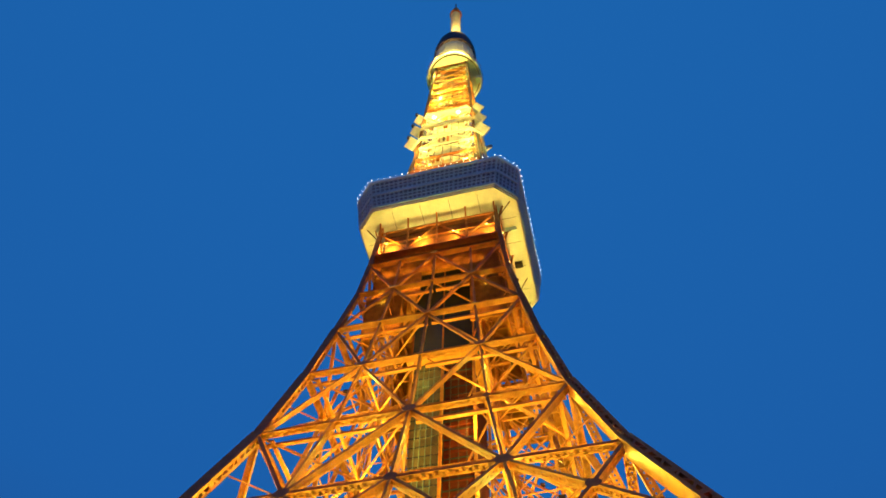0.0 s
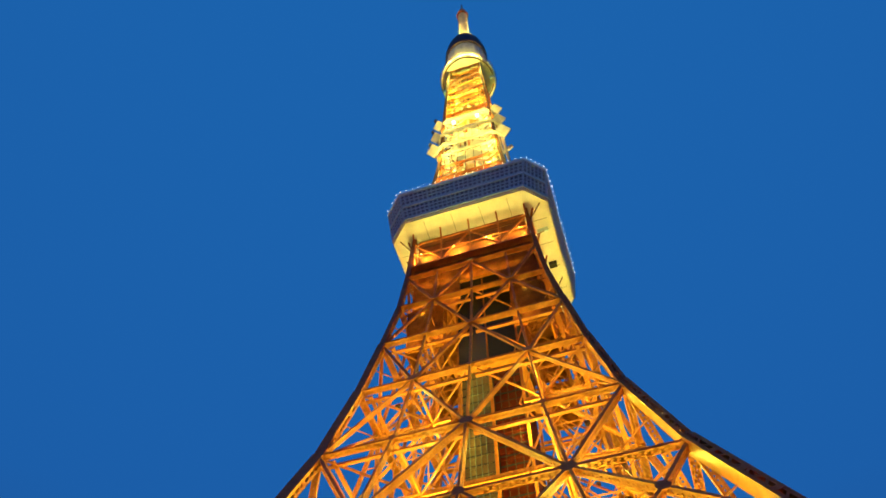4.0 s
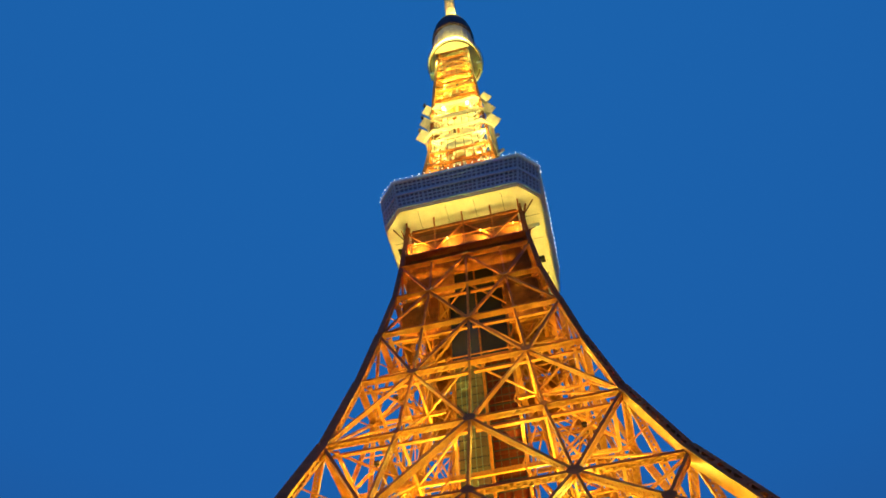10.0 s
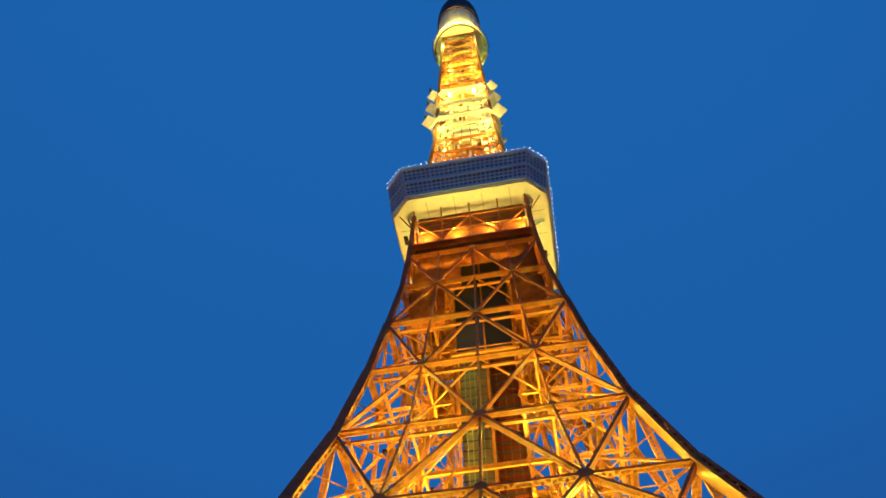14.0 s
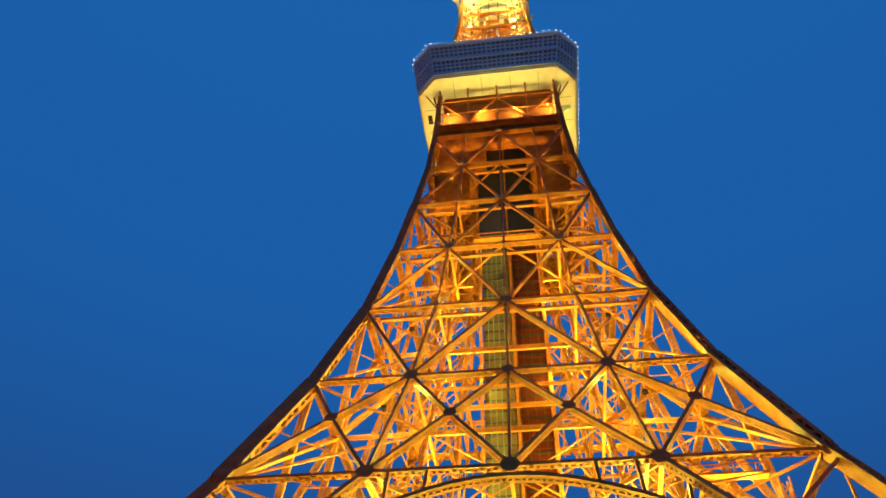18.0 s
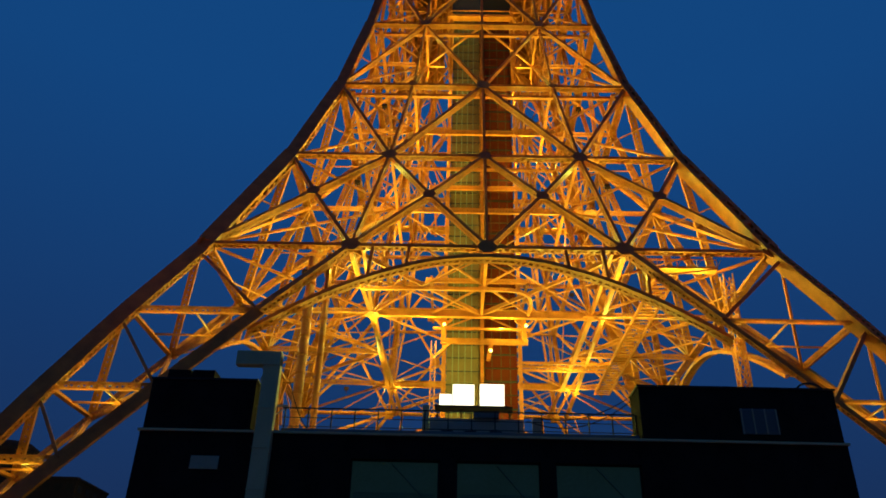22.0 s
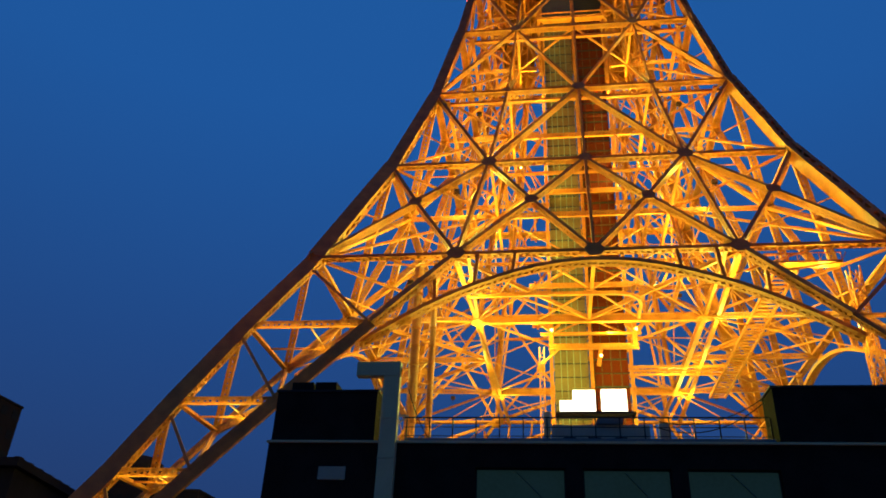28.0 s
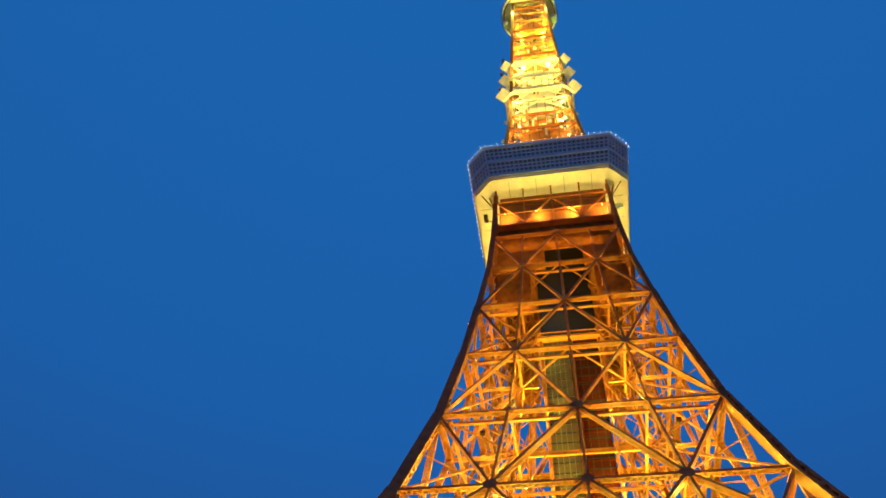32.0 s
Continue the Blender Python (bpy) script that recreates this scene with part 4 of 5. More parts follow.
# upper deck, dome and mast
top = part("upper_deck", Shape().lathe([(5.2, 266.2), (8.9, 266.6), (9.2, 267.0), (9.2, 268.4), (8.8, 268.6), (7.2, 269.0)], 40), SOFFIT, tower, "round white upper deck lit from below")
part("deck_rim", Shape().lathe([(9.15, 266.3), (9.6, 266.2), (9.6, 267.1), (9.2, 267.1)], 40, ring=True), SOFFIT, top)
part("rim_groove", Shape().lathe([(8.65, 266.2), (8.95, 266.3), (8.95, 266.7), (8.65, 266.6)], 40, ring=True), DARKSTEEL, top)
part("guard_rail", Shape().lathe([(9.85, 267.9), (9.97, 267.9), (9.97, 268.05), (9.85, 268.05)], 40, ring=True), BROWNSTEEL, top)
part("drum", Shape().lathe([(7.0, 269.0), (7.3, 270.0), (7.3, 291.0), (7.0, 291.5)], 32), WHITE, top)
for i in range(20):
    a = 2 * math.pi * i / 20
    part("drum_rib", Shape().bar((7.35 * math.cos(a), 7.35 * math.sin(a), 269.2), (7.35 * math.cos(a), 7.35 * math.sin(a), 291.3), 0.2, 0.25), WHITE, top)
part("drum_band", Shape().lathe([(7.3, 275.5), (7.6, 275.6), (7.6, 276.2), (7.3, 276.3)], 32), DECKGREY, top)
part("dome", Shape().lathe([(6.8, 291.4), (7.9, 291.8), (8.0, 293.5), (7.7, 299.0), (7.0, 305.0), (5.8, 311.0), (3.9, 316.0), (2.2, 318.6), (1.9, 319.0)], 36), DOME, top, "dark blue-grey dome roof", smooth=False)
for sx in (-1, 1):
    part("bracket_box", Shape().box(sx * 8.3 - 0.8, -0.6, 261.5, sx * 8.3 + 0.8, 1.6, 263.6), DECKGREY, top)
mast = part("mast", Shape().lathe([(2.1, 318.8), (1.9, 340), (1.6, 364)], 12), WHITE, tower, "white antenna mast lit from below")
for i in range(11):
    z = 321 + i * 4
    part("mast_ring", Shape().lathe([(1.6, z), (2.15, z + 0.1), (2.15, z + 0.5), (1.6, z + 0.6)], 12), WHITE, mast)
part("mast_gallery", Shape().lathe([(1.4, 362.5), (2.7, 363), (2.7, 363.6), (1.4, 364)], 14), ORANGE, mast)
part("mast_tip", Shape().lathe([(1.5, 364), (1.5, 368), (1.9, 368.3), (1.7, 371), (0.45, 372), (0.3, 385)], 10), ORANGE, mast, "orange-red mast tip")

# ---------------------------------------------------------------- building at the foot
HALL_AT = (0.65, 0, 0.08)
hall = new("entrance_hall_building")
hall.location = HALL_AT
tagged(hall, "black-brown tiled five-storey hall building at the tower's foot", "building")
FY = -52.0
XL, XR, ROOF = -24.3, 21.3, 17.3
COLS = ((-10.45, -4.8), (-3.75, 1.6), (2.55, 8.0))
ROWS = ((12.75, 15.8), (8.85, 11.7), (4.85, 7.75), (0.9, 3.4))
# front wall with real openings
part("wall", Shape().box(XL, FY, 0, COLS[0][0], FY + 0.5, ROOF), WALL, hall)
part("wall", Shape().box(COLS[2][1], FY, 0, XR, FY + 0.5, ROOF), WALL, hall)
for (a0, a1), (b0, b1) in zip(COLS, COLS[1:]):
    part("pier", Shape().box(a1, FY - 0.12, 0, b0, FY + 0.5, 16.0), WALL, hall)
bands = [(15.8, ROOF), (11.7, 12.75), (7.75, 8.85), (3.4, 4.85), (0, 0.9)]
for z0, z1 in bands:
    for x0, x1 in COLS:
        part("spandrel", Shape().box(x0, FY + 0.02, z0, x1, FY + 0.5, z1), WALL, hall)
part("spandrel", Shape().box(COLS[0][1], FY + 0.03, 16.0, COLS[1][0], FY + 0.5, ROOF), WALL, hall)
part("spandrel", Shape().box(COLS[1][1], FY + 0.03, 16.0, COLS[2][0], FY + 0.5, ROOF), WALL, hall)
part("wall", Shape().box(XL, FY + 0.5, 0, XL + 0.5, -20, ROOF), WALL, hall)
part("wall", Shape().box(XR - 0.5, FY + 0.5, 0, XR, -20, ROOF), WALL, hall)
part("wall", Shape().box(XL, -20, 0, XR, -19.5, ROOF), WALL, hall)
part("roof", Shape().box(XL + 0.5, FY + 0.5, ROOF - 0.5, XR - 0.5, -20, ROOF - 0.05), CONCRETE, hall)
part("coping", Shape().box(XL - 0.1, FY - 0.2, ROOF, XR + 0.1, FY + 0.45, ROOF + 0.14), PIPE, hall, "pale metal coping along the roof")
for z in (0.2, 4.5, 8.4, 12.4):
    part("floor_slab", Shape().box(XL + 0.5, FY + 0.5, z - 0.15, XR - 0.5, FY + 9, z), CONCRETE, hall)
part("room_wall", Shape().box(XL + 0.5, FY + 8.6, 0, XR - 0.5, FY + 8.9, ROOF - 0.5), ROOMWALL, hall)
for r, (z0, z1) in enumerate(ROWS):
    for c, (x0, x1) in enumerate(COLS):
        lit = r == 2 and c == 0
        win = part("window", Shape().box(x0, FY + 0.30, z0, x1, FY + 0.36, z0 + 0.1).box(x0, FY + 0.30, z1 - 0.1, x1, FY + 0.36, z1)
                   .box(x0, FY + 0.30, z0, x0 + 0.1, FY + 0.36, z1).box(x1 - 0.1, FY + 0.30, z0, x1, FY + 0.36, z1), FRAMEDARK, hall)
        if not lit:
            part("pane", Shape().box(x0 + 0.1, FY + 0.31, z0 + 0.1, x1 - 0.1, FY + 0.34, z1 - 0.1), WINDARK, win, "dark window pane with drawn blind, given a faint green glow")
            # blind behind seen as faint slats, and the brace before it
            s = Shape()
            for i in range(7):
                z = z0 + 0.2 + i * 0.13
                s.box(x0 + 0.3, FY + 0.285, z, x1 - 0.3, FY + 0.30, z + 0.05)
            part("blind_slat", s, BLIND, win)
            part("inner_brace", Shape().bar((x0 + 2.6, FY + 0.29, z1 - 0.2), (x1 - 0.5, FY + 0.29, z0 + 0.3), 0.05, 0.16, (0, 1, 0)), BLIND, win)
        else:
            n = 7
            for i in range(1, n):
                x = x0 + (x1 - x0) * i / n
                part("mullion", Shape().box(x - 0.04, FY + 0.3, z0, x + 0.04, FY + 0.36, z1), FRAMEDARK, win)
            for z in (z1 - 0.75, z0 + 1.15):
                part("transom", Shape().box(x0, FY + 0.3, z - 0.03, x1, FY + 0.36, z + 0.03), FRAMEDARK, win)
            part("brace", Shape().bar((x0 + 2.7, FY + 0.9, z1), (x0 + 0.1, FY + 0.9, z0 + 0.5), 0.2, 0.25, (0, 1, 0)), FRAMEDARK, win)
            part("brace", Shape().bar((x0 + 3.1, FY + 0.9, z1), (x1 - 0.1, FY + 0.9, z0 + 0.5), 0.2, 0.25, (0, 1, 0)), FRAMEDARK, win)
            for dx, dy in ((1.4, 1.5), (2.1, 2.6), (4.6, 1.5), (2.6, 4.0), (4.2, 4.0)):
                part("ceiling_lamp", Shape().box(x0 + dx, FY + dy, z1 - 0.22, x0 + dx + 0.75, FY + dy + 0.25, z1 - 0.12), TUBE, win, "lit fluorescent ceiling lamp")
            part("counter", Shape().box(x0 + 0.8, FY + 1.6, z0 - 0.2, x1 - 0.8, FY + 2.0, z0 + 0.95), FRAMEDARK, win)
# glowing sill strips for reflected light, and a faint strip lamp, in the middle bay
for x0, x1, z in ((-0.75, 0.1, 12.88), (-0.75, 0.1, 8.98)):
    part("sill_glint", Shape().box(x0, FY + 0.2, z, x1, FY + 0.29, z + 0.07), FARLIT, hall, "small pale glowing strip for a reflection on the window sill")
part("strip_lamp", Shape().box(-2.6, FY + 0.2, 11.52, 1.2, FY + 0.29, 11.58), GREENFAINT, hall, "faint green strip lamp at the window head")
# partition walls beside the lit room
for x in (-10.75, -4.55):
    part("partition", Shape().box(x, FY + 0.5, 4.5, x + 0.15, FY + 8.6, 8.2), ROOMWALL, hall)
room = bpy.data.lights.new("room_light", "AREA")
room.energy, room.color, room.size = 190, (0.82, 1.0, 0.80), 3.0
room_ob = new("room_light", room)
room_ob.location = (-6.95, FY + 3.6, 8.0)

# boards and vents on the walls
for x0, z0, w, h in ((-20.65, 14.92, 1.79, 0.83), (-19.0, 7.12, 1.31, 0.64)):
    part("wall_board", Shape().box(x0, FY - 0.1, z0, x0 + w, FY, z0 + h), PANELWHITE, hall, "pale blank board on the wall")
# roof houses
sh = part("stair_house", Shape().box(XL + 0.1, FY + 0.1, ROOF + 0.14, -17.2, -49.2, 20.85), WALL, hall)
part("coping", Shape().box(XL, FY, 20.85, -17.1, -49.1, 20.97), FRAMEDARK, sh)
for x in (-23.3, -21.65):
    part("cooling_unit", Shape().box(x, -51.8, 20.97, x + 1.5, -50.4, 21.58), WALL, sh)
ph = part("plant_house", Shape().box(8.3, FY + 0.1, ROOF + 0.14, XR - 0.1, -49.3, 21.0), WALL, hall)
part("coping", Shape().box(8.2, FY, 21.0, XR, -49.2, 21.12), FRAMEDARK, ph)
louvre = part("louvre_panel", Shape().box(14.8, FY + 0.02, 17.95, 17.15, FY + 0.1, 19.62), CONCRETE, ph, "dim blue-grey louvre panel in three fields")
for x in (14.8, 15.56, 16.33, 17.07):
    part("louvre_frame", Shape().box(x, FY - 0.05, 17.95, x + 0.08, FY + 0.02, 19.62), PANELWHITE, louvre)
for i in range(12):
    part("louvre_blade", Shape().box(14.88, FY - 0.02, 18.0 + i * 0.135, 17.07, FY + 0.02, 18.06 + i * 0.135), CONCRETE, louvre)
s = Shape()
for i in range(10):
    a, b = math.pi * i / 10, math.pi * (i + 1) / 10
    s.bar((20.1 - 1.0 * math.cos(a), -51, 21.0 + 0.8 * math.sin(a)), (20.1 - 1.0 * math.cos(b), -51, 21.0 + 0.8 * math.sin(b)), 0.12, 0.12)
part("roof_hoop", s, FRAMEDARK, ph)

# duct that climbs the wall and bends over the roof
duct = new("exhaust_duct")
duct.location = HALL_AT
tagged(duct, "pale grey metal exhaust duct climbing the dark wall", "duct")
part("riser", Shape().box(-16.7, -52.6, 11.9, -15.6, FY, 22.4), PIPE, duct)
part("foot_bend", Shape().box(-16.65, -52.65, 10.7, -13.87, FY, 12.0), PIPE, duct)
part("head_bend", Shape().box(-18.6, -52.65, 21.75, -15.6, FY, 22.72), PIPE, duct)
for z in (13.6, 16.2, 18.8):
    part("flange", Shape().box(-16.74, -52.64, z, -15.56, FY, z + 0.08), PIPE, duct)

# bent vent pipes behind the duct's head
vent = new("vent_pipe")
vent.location = HALL_AT
tagged(vent, "small bent vent pipe on the roof behind the duct", "pipe")
part("upright", Shape().lathe([(0.16, ROOF - 0.05), (0.16, 21.3)], 12, -16.9, -48.6), UNITGREY, vent, smooth=True)
c = Shape()
for q in range(8):
    u0, u1 = math.pi / 2 * q / 8, math.pi / 2 * (q + 1) / 8
    c.bar((-16.9 - 0.9 * (1 - math.cos(u0)), -48.6, 21.25 + 0.9 * math.sin(u0)), (-16.9 - 0.9 * (1 - math.cos(u1)), -48.6, 21.25 + 0.9 * math.sin(u1)), 0.3, 0.3)
part("bend", c, UNITGREY, vent)
part("bracket", Shape().bar((-17.6, -48.6, 20.2), (-15.6, -48.6, 20.2), 0.1, 0.12).bar((-17.6, -48.6, 20.2), (-16.9, -48.6, 19.2), 0.08, 0.08).bar((-15.6, -48.6, 20.2), (-16.9, -48.6, 19.2), 0.08, 0.08), UNITGREY, vent)

# railing along the roof
rail = new("roof_railing")
rail.location = HALL_AT
tagged(rail, "dark metal railing along the hall's roof edge", "railing")
for x in [-15.3 + 1.57 * i for i in range(16)]:
    part("post", Shape().bar((x, -50.6, ROOF - 0.05), (x, -50.6, 19.45), 0.08, 0.08), FRAMEDARK, rail)
for z in (19.45, 18.8, 18.2):
    part("rail", Shape().bar((-15.5, -50.6, z), (8.2, -50.6, z), 0.07, 0.09 if z > 19 else 0.04), FRAMEDARK, rail)
# machine units and floodlight panels on the roof
unit = new("roof_machine_unit")
unit.location = HALL_AT
tagged(unit, "grey-green air handling unit on the hall roof", "air conditioner")
part("casing", Shape().box(-5.6, -50.0, ROOF - 0.05, 0.8, -48.6, 19.15), UNITGREY, unit)
for x in (-4.8, -3.2, -1.5):
    part("grille", Shape().box(x, -50.06, 17.9, x + 0.8, -50.0, 18.3), FRAMEDARK, unit)
part("base_frame", Shape().box(-5.3, -48.5, 20.4, 0.2, -47.5, 20.55), DARKSTEEL, unit)
for x in (-5.1, -3.4, -1.7, 0.0):
    part("leg", Shape().bar((x, -48.0, ROOF - 0.05), (x, -48.0, 20.4), 0.12, 0.12), DARKSTEEL, unit)
part("side_box", Shape().box(-6.1, -49.2, ROOF - 0.05, -5.65, -48.4, 20.3), PIPE, unit)
part("fan_box", Shape().box(-2.6, -50.3, 19.15, -0.9, -48.9, 19.5), CONCRETE, unit)
part("control_box", Shape().box(1.4, -50.2, ROOF - 0.05, 2.0, -49.8, 19.2), UNITGREY, unit)
# low screen behind the coping
part("parapet_screen", Shape().box(-15.3, -51.4, ROOF - 0.05, 8.2, -51.33, 17.85), CONCRETE, hall, "low blue-grey screen along the roof edge")
for x0, z0, x1, z1, sag in ((1.0, 19.0, 8.2, 20.6, 1.1), (1.4, 19.3, 8.2, 20.9, 0.8), (-15.4, 21.6, -13.6, 17.9, 0.5)):
    cable = new("roof_cable")
    cable.location = HALL_AT
    tagged(cable, "thin dark cable sagging over the hall roof", "cable", group="cables on the hall roof")
    c = Shape()
    for q in range(10):
        a, b = q / 10, (q + 1) / 10
        c.bar((x0 + (x1 - x0) * a, -50.2, z0 + (z1 - z0) * a - 4 * sag * a * (1 - a)), (x0 + (x1 - x0) * b, -50.2, z0 + (z1 - z0) * b - 4 * sag * b * (1 - b)), 0.06, 0.06)
    part("strand", c, FRAMEDARK, cable)
for x0, x1, z0, z1 in ((-4.97, -4.1, 20.6, 21.4), (-4.05, -2.5, 20.6, 22.15), (-2.08, -0.36, 20.6, 22.2)):
    box = new("floodlight_panel")
    box.location = HALL_AT
    tagged(box, "brightly lit white floodlight panel standing on the roof", "floodlight", group="floodlight panels on the roof")
    part("panel", Shape().box(x0, -48.3, z0, x1, -47.8, z1), GLOWBOX, box)
    part("frame", Shape().box(x0 - 0.06, -47.8, z0 - 0.05, x1 + 0.06, -47.6, z1 + 0.06), FRAMEDARK, box)

# ---------------------------------------------------------------- around
def block(name, label, x0, y0, x1, y1, h, cols, rows, lit, seed, mat=FARWALL, glow=(), side=()):
    """A far building with its storeys of windows, some of them lit, on the side toward the street."""
    rnd = random.Random(seed)
    top_ob = new(name)
    tagged(top_ob, label, "building")
    part("wall", Shape().box(x0, y0, 0, x1, y1, h), mat, top_ob)
    part("parapet", Shape().box(x0 - 0.2, y0 - 0.2, h, x1 + 0.2, y1 + 0.2, h + 0.6), mat, top_ob)
    for r in range(rows):
        for c in range(cols):
            wx = x0 + (x1 - x0) * (c + 0.2) / cols
            wz = h * (r + 0.35) / rows
            on = rnd.random() < lit
            part("window", Shape().box(wx, y0 - 0.08, wz, wx + (x1 - x0) * 0.6 / cols, y0 + 0.05, wz + h * 0.42 / rows), FARLIT if on else FARGLASS, top_ob)
    for gx0, gx1, gz0, gz1 in glow:
        n = max(1, round((gx1 - gx0) / 1.1))
        for i in range(n):
            a, b = gx0 + (gx1 - gx0) * i / n, gx0 + (gx1 - gx0) * (i + 0.8) / n
            part("window", Shape().box(a, y0 - 0.12, gz0, b, y0 + 0.05, gz1), FARLIT, top_ob, "lit window")
    for gy0, gy1, gz0, gz1 in side:
        n = max(1, round((gy1 - gy0) / 1.1))
        for i in range(n):
            a, b = gy0 + (gy1 - gy0) * i / n, gy0 + (gy1 - gy0) * (i + 0.8) / n
            part("window", Shape().box(x1 - 0.05, a, gz0, x1 + 0.12, b, gz1), FARLIT, top_ob, "lit window")
    for r in range(rows):
        n = max(1, int((y1 - y0) / 3.4))
        for c in range(n):
            wy, wz = y0 + (y1 - y0) * (c + 0.25) / n, h * (r + 0.35) / rows
            if not any(wz < gz1 + 1 and wz + h * 0.42 / rows > gz0 - 1 for _, _, gz0, gz1 in side):
                part("window", Shape().box(x1 - 0.05, wy, wz, x1 + 0.08, wy + (y1 - y0) * 0.5 / n, wz + h * 0.42 / rows), FARGLASS, top_ob)
    return top_ob


block("apartment_building", "dark apartment block with a few lit windows at dusk", -104.0, 60, -92.6, 70, 41.0, 5, 12, 0.0, 3,
      glow=((-101.5, -95.5, 33.4, 35.0), (-94.7, -93.0, 12.4, 13.4)))
block("apartment_building", "dark apartment block stepping down, few windows lit", -92.5, 60, -80.5, 76, 37.4, 5, 11, 0.0, 5,
      glow=((-92.1, -89.0, 26.6, 27.9), (-90.4, -88.2, 11.2, 12.2)), side=((60.8, 68.6, 32.9, 33.9),))
block("apartment_building", "low dark apartment wing with dark windows", -80.4, 60.5, -72.2, 67.5, 31.6, 3, 9, 0.0, 6)
block("office_building", "dark office block standing behind the tower leg", -190.0, 60, -140.8, 76.7, 61.2, 9, 12, 0.0, 8, glow=((-176.0, -175.4, 44.6, 45.6),))
low = block("low_building", "low dark building with an overhanging roof beyond the leg", -165.0, 52, -125.6, 59.5, 39.6, 8, 7, 0.0, 9, glow=((-128.6, -127.8, 19.4, 20.4),))
part("wing", Shape().prism([(-125.5, 52), (-119.2, 52), (-125.5, 84.5)], 0, 40.2), FARWALL, low)
roof = new("canopy_roof")
tagged(roof, "dark overhanging flat roof on the low building", "roof")
part("slab", Shape().prism([(-166.0, 50), (-117.4, 50), (-124.1, 85.6), (-130.0, 85.6), (-130.0, 59.4), (-166.0, 59.4)], 40.3, 42.1), FARWALL, roof)
for k in range(6):
    x, y = -119.4 - k * 1.05, 52.5 + k * 5.4
    part("vent", Shape().box(x - 1.2, y, 42.1, x, y + 1.8, 42.9), FARWALL, roof)
block("terrace_house", "small dark house beside the apartment wing", -68.2, 61.5, -58.0, 75, 15.5, 3, 3, 0.0, 11)
tank = new("roof_water_tank")
tagged(tank, "dark round water tank on the apartment roof", "tank")
part("shell", Shape().lathe([(5.6, 41.6), (5.6, 43.4), (5.2, 44.6), (3.4, 45.8), (0.2, 46.3)], 24, -98.2, 65), FARWALL, tank)
for dx in (-5.6, 5.3, 6.2):
    part("pipe", Shape().bar((-98.2 + dx * 0.8, 62.0, 41.6), (-98.2 + dx * 0.8, 62.0, 44.2), 0.25, 0.25), FARWALL, tank)
rnd = random.Random(12)
for i in range(14):
    x, y, h = -175 + i * 12 + rnd.uniform(-3, 3), 200 + rnd.uniform(0, 40), rnd.uniform(20, 34)
    block("distant_house", "small dark house far off in the dusk", x, y, x + 9, y + 10, h, 2, 3, 0.2, 30 + i)
# far wooded ridge with a few lamps
ridge = Shape()
n = 60
rnd = random.Random(4)
for i in range(n + 1):
    x = -520 + 12 * i
    h = 66 + 5 * math.sin(i * 0.37) + 2.5 * math.sin(i * 1.3) + rnd.uniform(-1.2, 1.2)
    ridge.v += [Vector((x, 420, 0)), Vector((x, 440, h)), Vector((x, 520, h - 6)), Vector((x, 560, 0))]
    if i:
        k = 4 * i
        ridge.f += [(k - 4 + q, k + q, k + q + 1, k - 3 + q) for q in range(3)]
ridge.f += [(0, 1, 2, 3), (4 * n + 3, 4 * n + 2, 4 * n + 1, 4 * n)]
hill = new("backdrop", ridge.mesh("backdrop", RIDGE))
tagged(hill, "dark blue wooded ridge far off at dusk", "hill", kind="structure")
for i in range(9):
    x, z = -178 + i * 3.1 + rnd.uniform(-1, 1), 42 + rnd.uniform(0, 16)
    lamp_far = new("distant_lamp", Shape().lathe([(0.05, z), (0.25, z + 0.2), (0.25, z + 0.5), (0.05, z + 0.7)], 8, x, 418 + 20 * z / 66 - 1.5).mesh("distant_lamp", FARLIT))
    tagged(lamp_far, "tiny pale lamp on the far slope", "lamp", group="far lamps on the slope")
sign = new("green_sign")
tagged(sign, "tall narrow green lit sign behind the tower leg", "sign")
part("panel", Shape().box(-67.0, -1, 16.6, -66.2, -0.6, 21.2), GREENSIGN, sign)
part("post", Shape().box(-66.7, -0.9, 0, -66.5, -0.7, 16.6), FRAMEDARK, sign)


def flagpole(x, y, h, lean):
    pole = new("flagpole")
    tagged(pole, "thin white flagpole with a limp hanging flag", "flagpole", group="flagpoles by the hall")
    part("pole", Shape().lathe([(0.09, 0), (0.06, h), (0.02, h + 0.1)], 10, x, y), PANELWHITE, pole)
    s = Shape()
    n = 7
    for i in range(n):
        z1 = h - 0.3 - i * 0.75
        wv = 0.11 * math.sin(i * 1.3 + lean)
        k = len(s.v)
        wide = 0.34 - 0.035 * i
        s.v += [Vector((x + 0.08 + wv * 0.3, y - 0.07, z1)), Vector((x + 0.08 + wide + wv, y - 0.1, z1 - 0.15)),
                Vector((x + 0.08 + wide + wv, y + 0.1, z1 - 0.15)), Vector((x + 0.08 + wv * 0.3, y + 0.07, z1))]
        if i:
            for q in range(4):
                e = (q + 1) % 4
                s.f.append((k - 4 + q, k - 4 + e, k + e, k + q))
    s.f += [(0, 1, 2, 3), (len(s.v) - 1, len(s.v) - 2, len(s.v) - 3, len(s.v) - 4)]
    part("flag", s, FLAG, pole, "limp folded flag")


for x, y, h, lean in ((-32.55, -40, 14.3, 0.9), (-31.4, -40.3, 14.2, 2.1)):
    flagpole(x, y, h, lean)


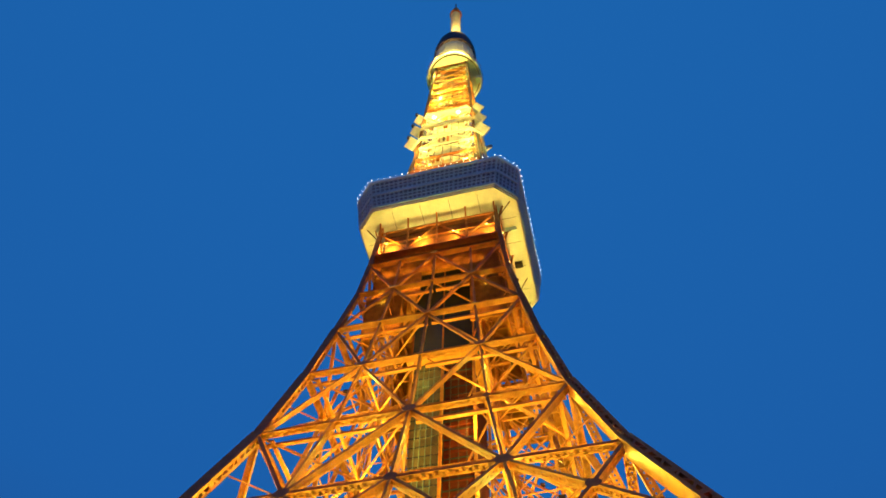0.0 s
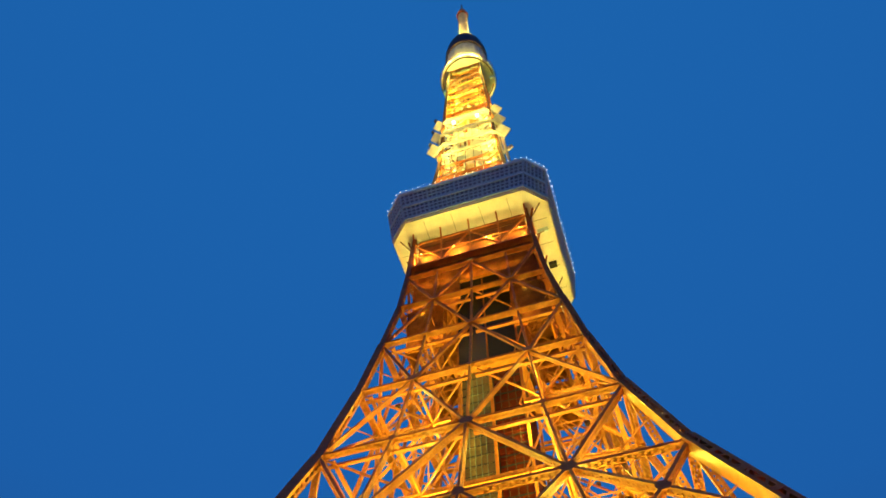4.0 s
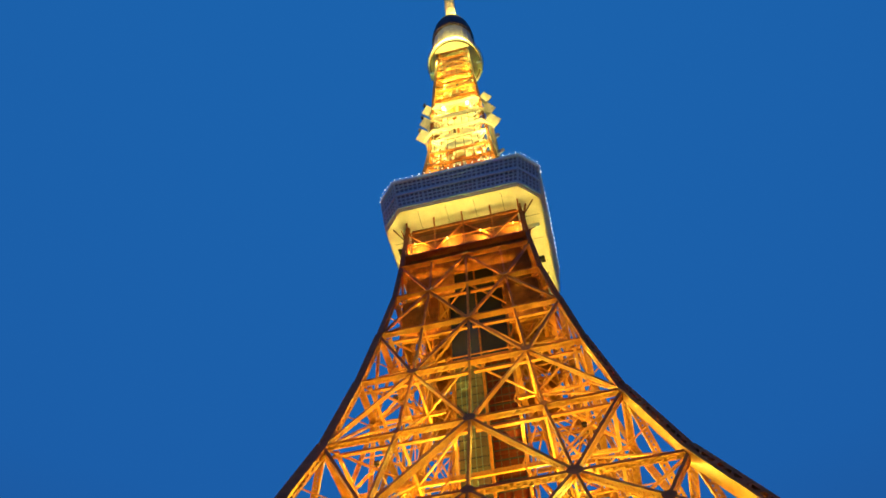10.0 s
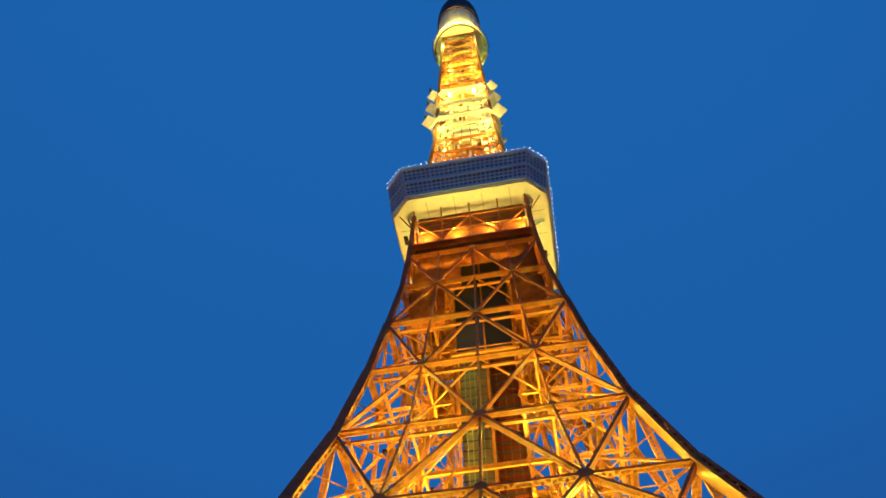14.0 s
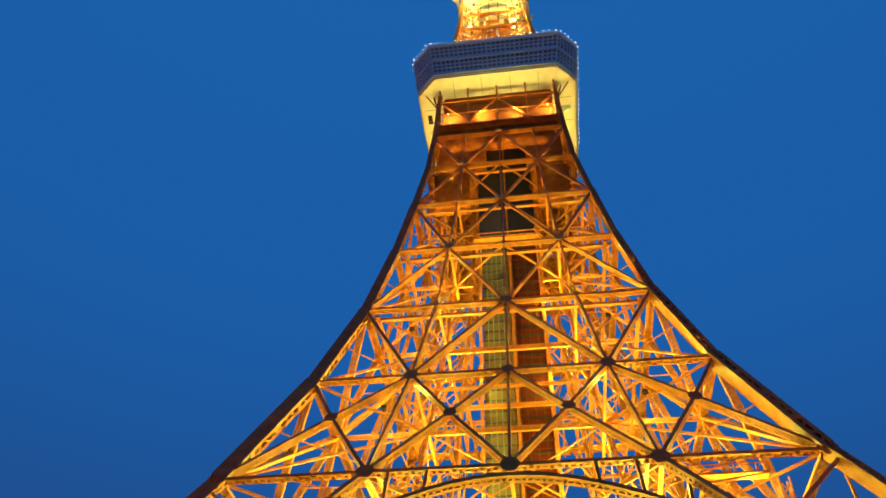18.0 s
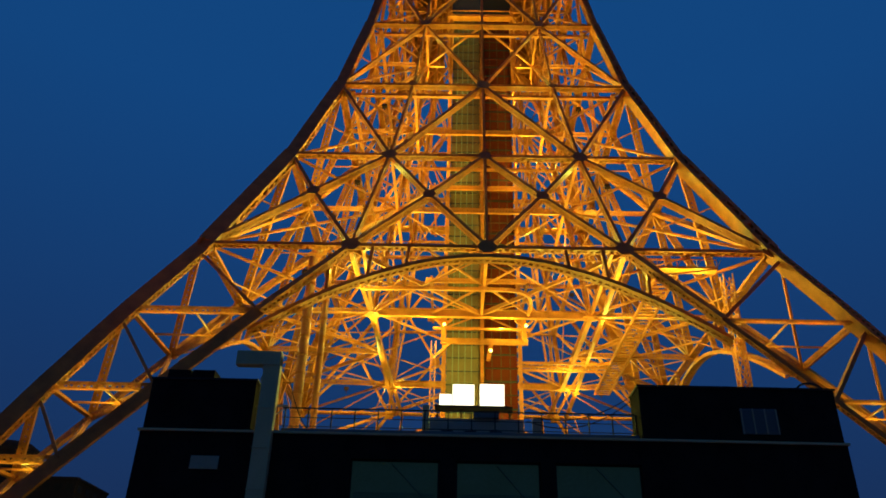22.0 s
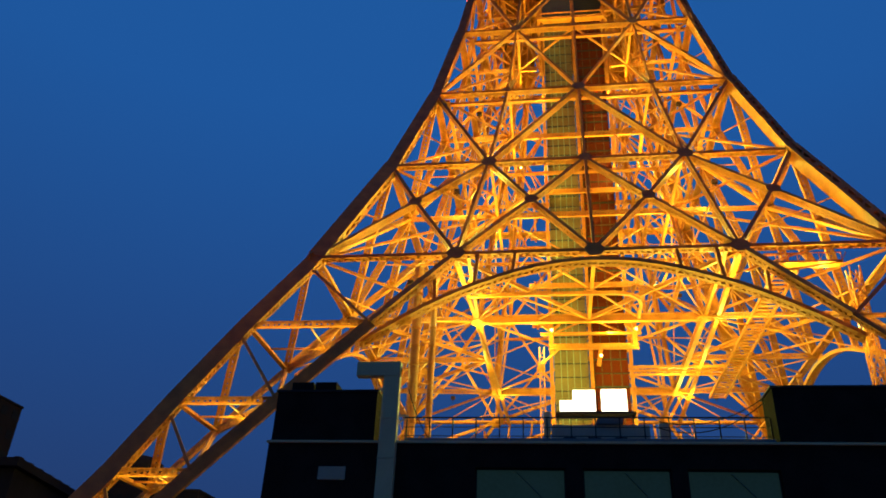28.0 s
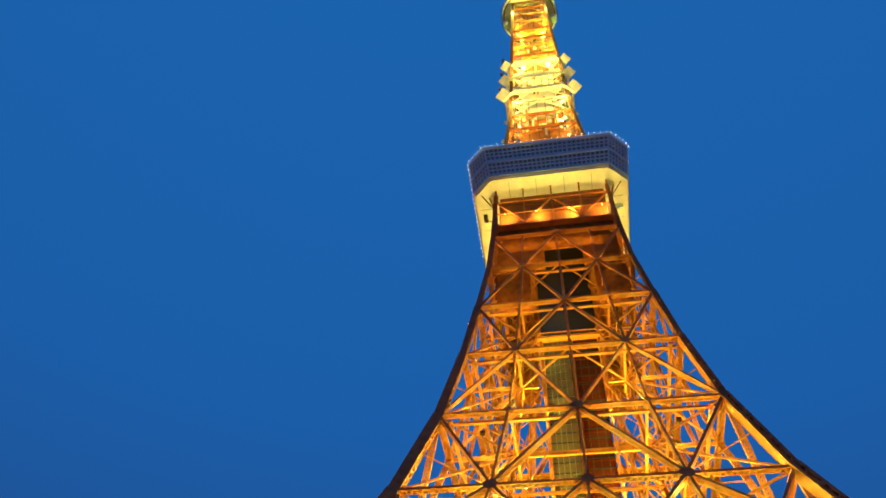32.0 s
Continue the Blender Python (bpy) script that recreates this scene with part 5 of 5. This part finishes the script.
post = new("traffic_sign")
tagged(post, "small round dark sign on a thin post by the flagpoles", "sign")
part("post", Shape().lathe([(0.06, 0), (0.05, 9.6)], 10, -33.68, -40), PANELWHITE, post)
part("plate", Shape().plate((-33.4, -40.1, 8.9), (0, -1, 0), (0, 0, 1), [(0.45 * math.cos(a * math.pi / 8), 0.45 * math.sin(a * math.pi / 8)) for a in range(16)], 0.05), FRAMEDARK, post)
for z in (8.45, 9.3):
    part("bracket", Shape().bar((-33.68, -40, z), (-33.2, -40.05, z), 0.05, 0.05), CONCRETE, post)


def street_lamp(x, y, h):
    post = new("street_lamp")
    tagged(post, "slim dark street lamp with a lit white head", "street lamp", group="street lamps")
    part("post", Shape().lathe([(0.12, 0), (0.07, h)], 10, x, y), FRAMEDARK, post)
    part("head", Shape().lathe([(0.03, h), (0.055, h + 0.03), (0.055, h + 0.12), (0.02, h + 0.17)], 12, x, y), BULB, post)


for x, y, h in ((-35.65, -40, 6.2), (-32.65, -40.2, 6.15), (-28.67, -40, 6.25), (-52.0, -30, 7.0)):
    street_lamp(x, y, h)

wall_low = new("retaining_wall")
tagged(wall_low, "grey concrete retaining wall carrying a fence", "wall")
part("body", Shape().box(-60, -60.6, 0, -31.2, -60.0, 5.58), CONCRETE, wall_low)
k = Shape().box(-31.2, -60.6, 0, -21.2, -60.0, 4.9)
k.v[5].z = k.v[6].z = 4.46
part("sloping_wall", k, CONCRETE, wall_low)
fence = new("fence")
tagged(fence, "white metal bar fence on the sloping wall top", "fence")
for i in range(40):
    x = -31.1 + 0.25 * i
    z = 4.9 - 0.044 * (x + 31.2)
    part("bar", Shape().bar((x, -60.3, z), (x, -60.3, z + 0.98), 0.1, 0.07), FENCEWHITE, fence)
for h in (0.2, 0.95):
    part("rail", Shape().bar((-31.2, -60.3, 4.9 + h), (-21.2, -60.3, 4.46 + h), 0.07, 0.07), FENCEWHITE, fence)
board = new("information_board")
tagged(board, "small pale board on a post before the hall", "sign")
part("panel", Shape().box(-21.1, -60.3, 4.5, -19.9, -60.2, 5.45), FENCEWHITE, board)
part("post", Shape().bar((-20.5, -60.15, 0), (-20.5, -60.15, 5.4), 0.1, 0.1), FRAMEDARK, board)
